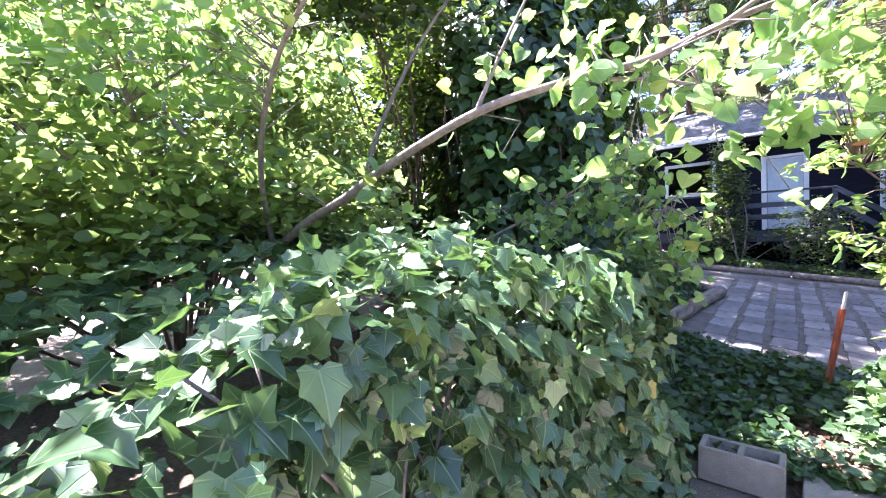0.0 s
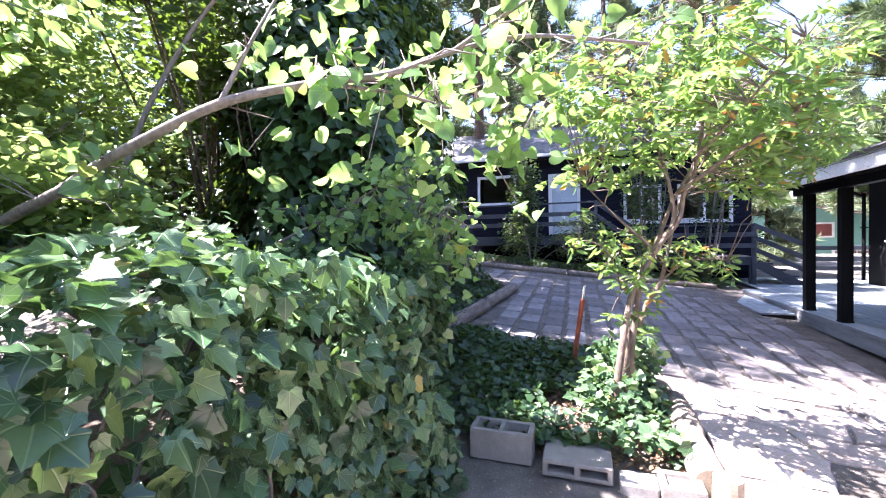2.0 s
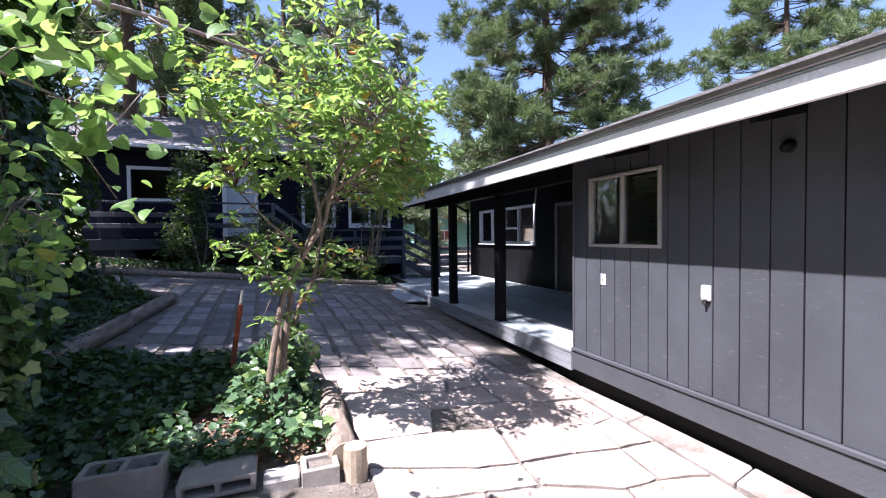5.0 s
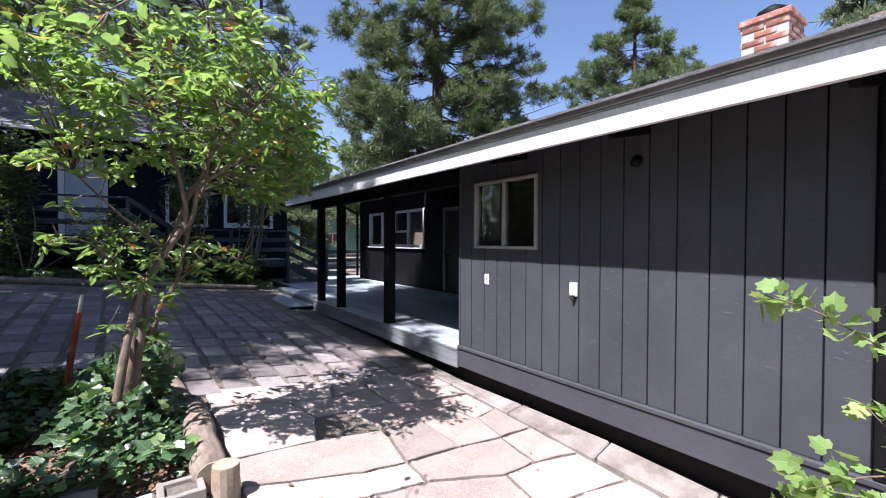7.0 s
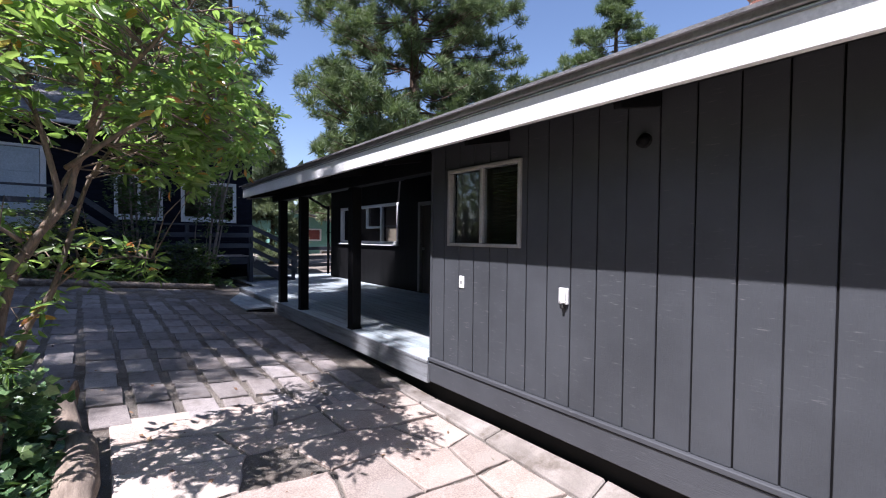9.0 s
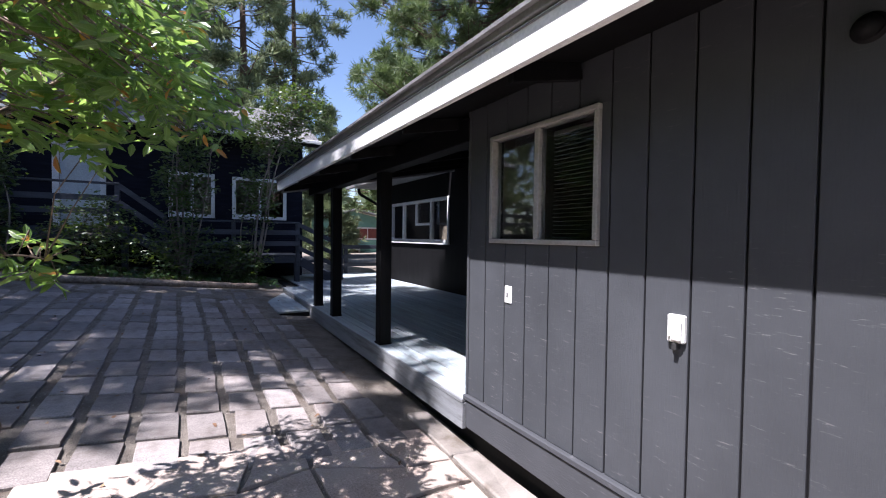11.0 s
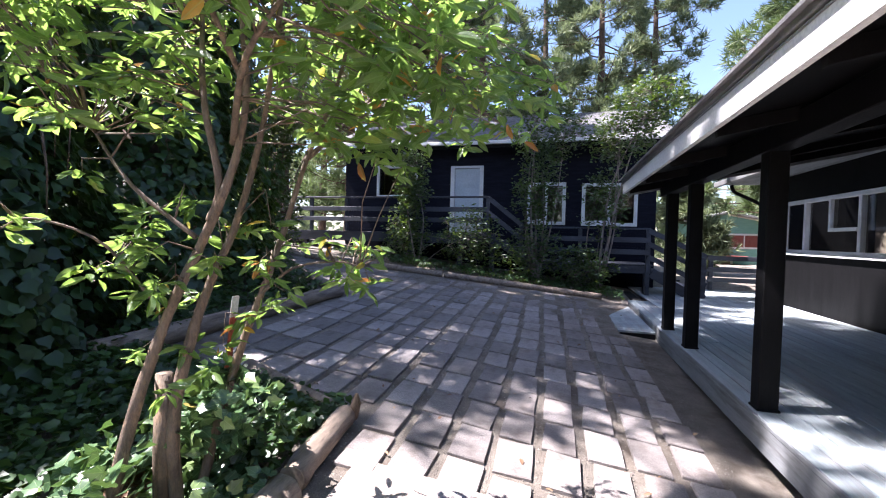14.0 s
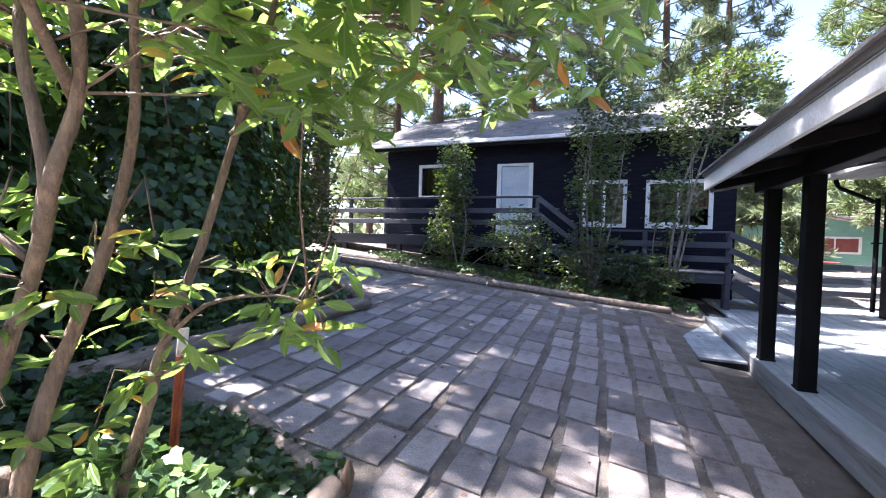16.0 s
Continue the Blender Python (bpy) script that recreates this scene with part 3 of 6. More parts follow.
def build_roof():
    roof = thing("roof", (6.5, 5.0, 2.5), "low dark house roof with a broad white fascia board", "roof", "structure")
    slope = 0.2
    zr = lambda x: EAVE_Z + 0.165 + slope * (x - EAVE_X)
    bm = bmesh.new()
    vs = []
    for y in (-2.2, ROOF_END):
        vs.append([bm.verts.new(p) for p in ((EAVE_X + 0.03, y, zr(EAVE_X) - 0.1), (9.2, y, zr(9.2) - 0.1), (9.2, y, zr(9.2) + 0.04), (EAVE_X + 0.03, y, zr(EAVE_X) + 0.04))])
    for i in range(4):
        j = (i + 1) % 4
        bm.faces.new((vs[0][i], vs[0][j], vs[1][j], vs[1][i]))
    bm.faces.new(vs[0][::-1])
    bm.faces.new(vs[1])
    bmesh.ops.recalc_face_normals(bm, faces=bm.faces)
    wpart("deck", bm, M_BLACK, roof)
    # back slope
    bm = bmesh.new()
    box(bm, (9.2, -2.2, zr(9.2) - 0.1), (15.5, 15.9, zr(9.2) + 0.04), 0, Matrix.Translation((9.2, 0, zr(9.2))) @ Matrix.Rotation(math.atan(slope), 4, "Y") @ Matrix.Translation((-9.2, 0, -zr(9.2))))
    wpart("back_slope", bm, M_SHINGLE, roof)
    bm = bmesh.new()
    box(bm, (EAVE_X - 0.06, -2.2, zr(EAVE_X) + 0.045), (9.25, ROOF_END + 0.05, zr(EAVE_X) + 0.062), 0,
        Matrix.Translation((EAVE_X, 0, zr(EAVE_X))) @ Matrix.Rotation(-math.atan(slope), 4, "Y") @ Matrix.Translation((-EAVE_X, 0, -zr(EAVE_X))))
    wpart("shingles", bm, M_SHINGLE, roof)
    wpart("fascia", boxbm((EAVE_X - 0.012, -2.2, EAVE_Z), (EAVE_X + 0.026, ROOF_END, EAVE_Z + 0.167), 0.004), M_WHITE, roof, "white painted fascia board")
    wpart("drip_edge", boxbm((EAVE_X - 0.03, -2.2, EAVE_Z + 0.169), (EAVE_X + 0.06, ROOF_END + 0.02, EAVE_Z + 0.212), 0.006), M_METAL, roof, "grey metal drip edge")
    wpart("drip_lip", boxbm((EAVE_X - 0.02, -2.2, EAVE_Z + 0.146), (EAVE_X - 0.0125, ROOF_END, EAVE_Z + 0.154), 0.001), M_METAL, roof)
    # rafters under the overhang and the porch
    y = -2.0
    while y < ROOF_END - 0.1:
        x1 = WX - 0.02 if y < PORCH_Y else BACK_X
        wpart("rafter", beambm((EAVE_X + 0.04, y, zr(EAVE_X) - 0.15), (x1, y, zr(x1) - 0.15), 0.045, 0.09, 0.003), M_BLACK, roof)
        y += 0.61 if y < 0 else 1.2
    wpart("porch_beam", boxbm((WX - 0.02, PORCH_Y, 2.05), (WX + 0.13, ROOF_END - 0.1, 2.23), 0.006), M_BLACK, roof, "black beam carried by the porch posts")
    wpart("end_rafter", beambm((EAVE_X + 0.04, ROOF_END - 0.03, zr(EAVE_X) - 0.13), (BACK_X + 0.1, ROOF_END - 0.03, zr(BACK_X) - 0.13), 0.04, 0.15, 0.004), M_DECKRIM, roof, "weathered grey end rafter")


build_roof()


def build_porch():
    wall = thing("wall_porch", (BACK_X, 11, 0.13), "black painted wall at the back of the porch", "wall", "structure")
    win = (11.7, 14.95, 1.22, 2.25)
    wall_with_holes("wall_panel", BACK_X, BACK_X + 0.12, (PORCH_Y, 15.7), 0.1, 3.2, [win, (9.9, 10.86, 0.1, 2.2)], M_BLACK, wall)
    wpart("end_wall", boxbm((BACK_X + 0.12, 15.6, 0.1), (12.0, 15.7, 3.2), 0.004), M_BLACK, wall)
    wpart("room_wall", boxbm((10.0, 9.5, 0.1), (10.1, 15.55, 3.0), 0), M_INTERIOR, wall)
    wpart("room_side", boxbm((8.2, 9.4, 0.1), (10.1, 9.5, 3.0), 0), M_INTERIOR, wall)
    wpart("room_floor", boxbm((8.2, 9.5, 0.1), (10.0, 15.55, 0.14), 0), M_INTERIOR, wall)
    w = thing("window_2", (BACK_X, 13.3, 1.22), "long white-framed porch window in three lights", "window", "structure")
    x, t = BACK_X, 0.07
    y0, y1, z0, z1 = win
    for a, b in (((x - 0.03, y0, z0 - 0.02), (x + 0.08, y1, z0 + 0.06)), ((x - 0.03, y0, z1 - t), (x + 0.08, y1, z1)),
                 ((x - 0.03, y0, z0 + 0.06), (x + 0.08, y0 + t, z1 - t)), ((x - 0.03, y1 - t, z0 + 0.06), (x + 0.08, y1, z1 - t))):
        wpart("window_frame", boxbm(a, b, 0.006), M_TRIM, w)
    for y in (12.55, 14.1):
        wpart("mullion", boxbm((x - 0.02, y - 0.04, z0 + 0.06), (x + 0.06, y + 0.04, z1 - t), 0.005), M_TRIM, w)
    for a, b in (((x - 0.025, 12.6, 1.62), (x + 0.03, 13.35, 1.68)), ((x - 0.025, 13.29, 1.68), (x + 0.03, 13.35, 2.18))):
        wpart("sash", boxbm(a, b, 0.004), M_TRIM, w)
    wpart("window_sill", boxbm((x - 0.07, y0 - 0.03, z0 - 0.05), (x, y1 + 0.03, z0 - 0.021), 0.005), M_TRIM, w)
    for a, b in ((y0 + t, 12.51), (12.59, 14.06), (14.14, y1 - t)):
        g = wpart("pane", boxbm((x + 0.03, a, z0 + 0.06), (x + 0.036, b, z1 - t), 0), M_GLASS, w)
        g.visible_shadow = False
    d = thing("door_2", (BACK_X, 10.4, 0.13), "dark porch door in a pale frame", "door", "structure")
    for a, b in (((x - 0.03, 10.78, 0.14), (x + 0.1, 10.86, 2.2)), ((x - 0.03, 9.9, 0.14), (x + 0.1, 9.98, 2.2)), ((x - 0.03, 9.98, 2.12), (x + 0.1, 10.78, 2.2))):
        wpart("door_frame", boxbm(a, b, 0.005), M_VINYL, d)
    wpart("door_leaf", boxbm((x + 0.04, 9.98, 0.15), (x + 0.085, 10.78, 2.12), 0.005), M_DOORDARK, d)
    wpart("door_handle", boxbm((x - 0.02, 10.66, 1.1), (x + 0.04, 10.72, 1.16), 0.012), M_METAL, d)
    # deck boards run along the house
    deck = thing("porch_deck", (6.5, 10, 0.13), "grey painted board deck of the porch", "deck", "structure")
    rng = random.Random(3)
    xx = 4.95
    while xx < 8.0:
        w_ = 0.14
        for a, b in ((PORCH_Y + 0.02, 10.4), (10.406, 14.05 if xx < 5.3 else 17.2)):
            z = 0.13 + rng.uniform(-0.0015, 0.0015)
            wpart("plank", boxbm((xx, a, z - 0.03), (xx + w_ - 0.006, b, z), 0.003), M_DECK, deck)
        xx += w_
    for k in range(14):
        z = 0.128
        wpart("plank", boxbm((8.0 + k * 0.14, 15.75, z - 0.03), (8.134 + k * 0.14, 17.2, z), 0.003), M_DECK, deck)
    wpart("rim_joist", boxbm((4.935, PORCH_Y + 0.001, -0.1), (4.972, 11.2, 0.128 - 0.03), 0.005), M_DECKRIM, deck, "weathered grey rim board of the deck")
    wpart("rim_cap", boxbm((4.93, PORCH_Y + 0.001, 0.1), (4.949, 11.2, 0.13), 0.004), M_DECKRIM, deck)
    wpart("rim_joist", boxbm((4.955, 11.2, -0.06), (4.985, 14.05, 0.098), 0.004), M_DECKRIM, deck)
    # low step platform beside the deck
    step = thing("deck_step", (4.7, 12.5, 0.0), "low weathered grey board platform beside the deck", "step", "structure")
    for k in range(18):
        y = 11.25 + k * 0.146
        wpart("plank", boxbm((4.42 + 0.006 * math.sin(k * 2.1), y, 0.0), (4.93, y + 0.138, 0.03), 0.003), M_DECK, step)
    wpart("rim_joist", boxbm((4.44, 11.24, -0.09), (4.93, 11.27, -0.001), 0.003), M_BLACK, step)
    # posts
    for y in (8.11, 10.0, 11.065):
        p = thing("porch_post", (5.045, y, 0.13), "square black porch post on the grey deck", "post", "structure", "porch posts")
        wpart("shaft", boxbm((4.977, y - 0.068, 0.131), (5.113, y + 0.068, 2.06), 0.008), M_BLACK, p)
        wpart("foot", boxbm((4.969, y - 0.076, 0.131), (5.121, y + 0.076, 0.15), 0.004), M_BLACK, p)
    # downpipe at the end of the porch roof
    dp = thing("downpipe", (7.6, 15.2, 2.2), "black rain downpipe bent below the eave", "downpipe")
    line = smooth_line([(7.4, 15.9, 2.75), (7.45, 15.9, 2.6), (7.6, 15.85, 2.5), (7.95, 15.8, 2.3), (8.0, 15.78, 2.2), (8.0, 15.78, 0.2)], 4)
    put(new("pipe", mesh_of("pipe", *tube_data(line, [0.04] * len(line), 8), M_BLACK, True)), dp)
    wpart("bracket", boxbm((7.95, 15.7, 1.5), (8.06, 15.84, 1.53), 0.004), M_BLACK, dp)
    ev = thing("eave_back", (8.0, 15.0, 2.8), "pale grey eave of the back wing", "roof", "structure")
    wpart("soffit", boxbm((7.2, 11.7, 2.78), (8.06, 16.2, 2.84), 0.004), M_DECKRIM, ev)
    wpart("gutter", boxbm((7.12, 11.7, 2.72), (7.2, 16.2, 2.84), 0.012), M_METAL, ev)


build_porch()


def build_chimney():
    c = thing("chimney", (7.4, 4.0, 2.8), "red brick chimney with pale mortar smears and a metal cap", "chimney")
    x0, x1, y0, y1 = 7.14, 7.6, 3.8, 4.22
    z0, z1 = 2.7, 3.66
    wpart("core", boxbm((x0 + 0.008, y0 + 0.008, z0), (x1 - 0.008, y1 - 0.008, z1 - 0.01), 0), M_MORTAR, c)
    meshes = []
    rng = random.Random(9)
    for k in range(4):
        bm = boxbm((-0.098, -0.045, -0.029), (0.098, 0.045, 0.029), 0.006)
        for v in bm.verts:
            v.co += Vector((rng.uniform(-0.003, 0.003), rng.uniform(-0.003, 0.003), rng.uniform(-0.002, 0.002)))
        meshes.append(mesh_from("brick", bm, M_BRICK))
    rows = int((z1 - z0) / 0.072)
    for r in range(rows):
        z = z0 + 0.036 + r * 0.072
        off = 0.1 if r % 2 else 0.0
        for (a, b, fixed, ang) in ((x0, x1, y0, 0), (x0, x1, y1, 0), (y0, y1, x0, 90), (y0, y1, x1, 90)):
            n = int((b - a) / 0.206) + 1
            for k in range(n + 1):
                u = a + 0.1 + off + k * 0.206 - (0.206 if off else 0)
                if u < a + 0.05 or u > b - 0.05:
                    continue
                ob = new("brick", meshes[rng.randrange(4)])
                p = (u, fixed + (0.042 if fixed in (y0,) else -0.042), z) if ang == 0 else (fixed + (0.042 if fixed == x0 else -0.042), u, z)
                ob.matrix_world = pose(*p, 0, 0, ang + rng.uniform(-1, 1))
                put(ob, c)
    wpart("crown", boxbm((x0 - 0.02, y0 - 0.02, z1 - 0.015), (x1 + 0.02, y1 + 0.02, z1 + 0.05), 0.008), M_BRICK, c)
    vs, fs = tube_data([(7.35, 4.0, z1 + 0.03), (7.35, 4.0, z1 + 0.14), (7.35, 4.0, z1 + 0.2)], [0.14, 0.14, 0.04], 14)
    put(new("cap", mesh_of("cap", vs, fs, M_BLACK, True)), c)


build_chimney()


# ---- far house ----
FY = 16.9


def build_far_house():
    h = thing("far_house", (1.4, 18.0, 1.0), "dark blue board house with white-framed windows and a grey shingle roof", "house", "structure")
    x0, x1 = -3.2, 5.99
    wins = [(-2.02, -0.85, 2.64, 3.47), (2.68, 3.57, 1.87, 2.89), (4.18, 5.44, 1.86, 2.86)]
    door = (0.36, 1.25, 1.5, 3.49)
    holes = wins + [door]
    bm = bmesh.new()
    cuts = sorted({x0, x1, *[w[0] for w in holes], *[w[1] for w in holes]})
    for a, b in zip(cuts[:-1], cuts[1:]):
        hs = [w for w in holes if w[0] <= a + 1e-6 and w[1] >= b - 1e-6]
        if not hs:
            box(bm, (a, FY + 0.02, 0.0), (b, FY + 0.14, 4.2))
        else:
            box(bm, (a, FY + 0.02, 0.0), (b, FY + 0.14, hs[0][2]))
            box(bm, (a, FY + 0.02, hs[0][3]), (b, FY + 0.14, 4.2))
    wpart("wall", bm, M_FAR_SIDING, h)
    for xa, xb, ya, yb in ((x0, x0 + 0.12, FY + 0.14, 23.4), (x1 - 0.12, x1, FY + 0.14, 23.4), (x0, x1, 23.4, 23.52)):
        wpart("wall", boxbm((xa, ya, 0.0), (xb, yb, 4.2), 0), M_FAR_SIDING, h)
    wpart("inner_wall", boxbm((x0 + 0.2, 19.5, 0.3), (x1 - 0.2, 19.6, 4.1), 0), M_INTERIOR, h)
    # lap siding courses
    for z in [0.3 + 0.18 * k for k in range(21)]:
        for a, b in zip(cuts[:-1], cuts[1:]):
            hs = [w for w in holes if w[0] <= a + 1e-6 and w[1] >= b - 1e-6]
            if hs and hs[0][2] - 0.17 < z < hs[0][3]:
                continue
            m = Matrix.Translation((0, FY + 0.018, z)) @ Matrix.Rotation(radians(5), 4, "X")
            wpart("siding_board", boxbm((a, -0.008, 0), (b, 0.008, 0.19), 0, m), M_FAR_SIDING, h)
    for k, (a, b, z0, z1) in enumerate(wins):
        w = wpart("window", boxbm((a - 0.09, FY - 0.03, z0 - 0.09), (b + 0.09, FY + 0.03, z0), 0.004), M_TRIM, h, "white-framed window with dark glass")
        def sub(n, p, q, mat=M_TRIM):
            o = part(n, boxbm(p, q, 0.004), mat, w)
            return o
        sub("frame", (a - 0.09, FY - 0.03, z1), (b + 0.09, FY + 0.03, z1 + 0.09))
        sub("frame", (a - 0.09, FY - 0.03, z0), (a, FY + 0.03, z1))
        sub("frame", (b, FY - 0.03, z0), (b + 0.09, FY + 0.03, z1))
        if k:
            xm = (a + b) / 2
            sub("mullion", (xm - 0.035, FY - 0.01, z0), (xm + 0.035, FY + 0.03, z1))
            sub("meeting_rail", (a, FY - 0.008, z0), (xm - 0.035, FY + 0.02, z0 + 0.06))
        g = sub("pane", (a, FY + 0.04, z0), (b, FY + 0.046, z1), M_GLASS)
        g.visible_shadow = False
    d = wpart("door", boxbm((0.43, FY + 0.03, 1.52), (1.18, FY + 0.075, 3.42), 0.006), M_DOORPALE, h, "pale blue-white front door")
    for p, q in (((0.3, FY - 0.02, 1.5), (0.42, FY + 0.05, 3.5)), ((1.19, FY - 0.02, 1.5), (1.3, FY + 0.05, 3.5)), ((0.42, FY - 0.02, 3.43), (1.19, FY + 0.05, 3.5))):
        part("door_frame", boxbm(p, q, 0.004), M_TRIM, d)
    for z in (1.65, 2.25, 2.85):
        part("door_panel", boxbm((0.52, FY + 0.015, z), (1.09, FY + 0.029, z + 0.45), 0.008), M_DOORPALE, d)
    # roof
    r = thing("far_roof", (1.4, 19.0, 4.2), "grey shingle roof of the far house", "roof", "structure")
    for sgn, ridge, ya in ((1, 20.2, FY - 0.55), (-1, 20.2, 24.0)):
        bm = bmesh.new()
        za, zb = 3.98, 5.75
        a = [bm.verts.new(p) for p in ((x0 - 0.5, ya, za), (x1 + 0.4, ya, za), (x1 + 0.4, ridge, zb), (x0 - 0.5, ridge, zb))]
        b = [bm.verts.new((v.co.x, v.co.y, v.co.z + 0.09)) for v in a]
        bm.faces.new(a)
        bm.faces.new(b)
        for i in range(4):
            bm.faces.new((a[i], a[(i + 1) % 4], b[(i + 1) % 4], b[i]))
        bmesh.ops.recalc_face_normals(bm, faces=bm.faces)
        wpart("slope", bm, M_SHINGLE, r)
    # shingle courses on the slope that faces the yard
    rng = random.Random(4)
    vs, fs = [], []
    L = math.hypot(20.2 - (FY - 0.55), 5.75 - 3.98)
    dy, dz = (20.2 - FY + 0.55) / L, (5.75 - 3.98) / L
    for k in range(int(L / 0.14)):
        x = x0 - 0.5 - (0.15 if k % 2 else 0)
        while x < x1 + 0.4:
            w = rng.uniform(0.22, 0.34)
            s0, s1 = k * 0.14, k * 0.14 + 0.15
            q = [(max(x, x0 - 0.5), s0, 0.014), (min(x + w - 0.008, x1 + 0.4), s0, 0.014), (min(x + w - 0.008, x1 + 0.4), s1, 0.003), (max(x, x0 - 0.5), s1, 0.003)]
            o = len(vs)
            for (qx, s, t) in q:
                vs.append((qx, FY - 0.55 + s * dy - t * dz, 4.07 + s * dz + t * dy))
            vs.append((q[0][0], FY - 0.55 + s0 * dy, 4.07 + s0 * dz))
            vs.append((q[1][0], FY - 0.55 + s0 * dy, 4.07 + s0 * dz))
            fs += [(o, o + 1, o + 2, o + 3), (o + 4, o + 5, o + 1, o)]
            x += w
    sh = put(new("shingles", mesh_of("shingles", vs, fs, M_SHINGLE)), r)
    sh["kind"] = "stuff"
    wpart("fascia", boxbm((x0 - 0.5, FY - 0.59, 3.9), (x1 + 0.4, FY - 0.552, 4.06), 0.004), M_BLACK, r)
    wpart("gutter", boxbm((x0 - 0.5, FY - 0.69, 3.99), (x1 + 0.4, FY - 0.592, 4.08), 0.01), M_TRIM, r, "pale rain gutter")
    for xx in (x0, x1):
        bm = bmesh.new()
        f = [bm.verts.new(p) for p in ((xx, FY + 0.1, 4.15), (xx, 23.5, 4.15), (xx, 20.2, 5.7))]
        g = [bm.verts.new((v.co.x + (0.1 if xx < 0 else -0.1), v.co.y, v.co.z)) for v in f]
        bm.faces.new(f)
        bm.faces.new(g[::-1])
        for i in range(3):
            bm.faces.new((f[i], g[i], g[(i + 1) % 3], f[(i + 1) % 3]))
        bmesh.ops.recalc_face_normals(bm, faces=bm.faces)
        wpart("gable", bm, M_FAR_SIDING, r)


build_far_house()


def build_far_deck():
    """The raised walkway in front of the far house, with stairs and rails."""
    d = thing("raised_deck", (0.0, 15.6, 1.0), "raised dark board deck with rails along the far house", "deck", "structure")
    y0 = 15.2
    for k in range(12):
        y = y0 + k * 0.142
        if y < FY - 0.15:
            wpart("plank", boxbm((-5.2, y, 1.44), (1.95, y + 0.136, 1.47), 0.003), M_RAIL, d)
    wpart("rim_joist", boxbm((-5.2, y0 - 0.04, 1.2), (1.95, y0 - 0.002, 1.465), 0.004), M_RAIL, d)
    for x in (-5.1, -3.6, -1.9, -0.4, 1.0, 1.85):
        wpart("pier", boxbm((x - 0.06, y0 + 0.05, G(x, y0) - 0.1), (x + 0.06, y0 + 0.17, 1.44), 0.006), M_RAIL, d)
    # lower landing
    for k in range(12):
        y = y0 + 0.05 + k * 0.142
        if y < FY - 0.15:
            wpart("plank", boxbm((2.75, y, 0.79), (5.65, y + 0.136, 0.82), 0.003), M_RAIL, d)
    wpart("rim_joist", boxbm((2.75, y0, 0.62), (5.6, y0 + 0.045, 0.785), 0.004), M_RAIL, d)
    for x in (2.8, 4.2, 5.5):
        wpart("pier", boxbm((x - 0.05, y0 + 0.05, G(x, y0) - 0.1), (x + 0.05, y0 + 0.15, 0.79), 0.006), M_RAIL, d)
    # stairs from the walkway to the landing, and from the landing to the ground
    for k in range(3):
        x = 1.96 + k * 0.27
        wpart("tread", boxbm((x, y0, 1.44 - (k + 1) * 0.16), (x + 0.28, FY - 0.3, 1.48 - (k + 1) * 0.16), 0.005), M_RAIL, d)
    for k in range(4):
        x = 5.66 + k * 0.27
        wpart("tread", boxbm((x, y0, 0.79 - (k + 1) * 0.16), (x + 0.28, FY - 0.3, 0.83 - (k + 1) * 0.16), 0.005), M_RAIL, d)
    wpart("stringer", beambm((5.6, y0 - 0.03, 0.65), (6.75, y0 - 0.03, -0.05), 0.04, 0.22), M_RAIL, d)
    wpart("stringer", beambm((1.95, y0 - 0.03, 1.33), (2.78, y0 - 0.03, 0.8), 0.04, 0.2), M_RAIL, d)
    # rails
    for x, z0, z1 in ((-5.1, 1.47, 2.4), (-3.3, 1.47, 2.4), (-2.2, 1.47, 2.4), (-0.2, 1.47, 2.4), (1.75, 1.2, 2.42), (2.6, 0.8, 1.72), (4.0, 0.8, 1.66), (5.5, 0.0, 1.66), (6.65, -0.05, 1.1)):
        wpart("rail_post", boxbm((x - 0.045, y0 - 0.13, z0), (x + 0.045, y0 - 0.045, z1), 0.006), M_RAIL, d)
    for a, b, zs in ((-5.2, 1.79, (2.38, 2.08, 1.8)), (2.6, 5.54, (1.64, 1.4, 1.12))):
        for i, z in enumerate(zs):
            if i == 0:
                wpart("top_rail", boxbm((a, y0 - 0.16, z), (b, y0 - 0.01, z + 0.04), 0.006), M_RAIL, d)
            else:
                wpart("rail", boxbm((a, y0 - 0.165, z - 0.06), (b, y0 - 0.131, z + 0.06), 0.005), M_RAIL, d)
    for (p, q) in (((1.78, 2.36), (2.62, 1.7)), ((1.78, 2.0), (2.62, 1.36)), ((5.5, 1.62), (6.7, 1.05)), ((5.5, 1.32), (6.7, 0.72)), ((5.5, 1.02), (6.7, 0.42))):
        wpart("stair_rail", beambm((p[0], y0 - 0.15, p[1]), (q[0], y0 - 0.15, q[1]), 0.035, 0.11), M_RAIL, d)


build_far_deck()


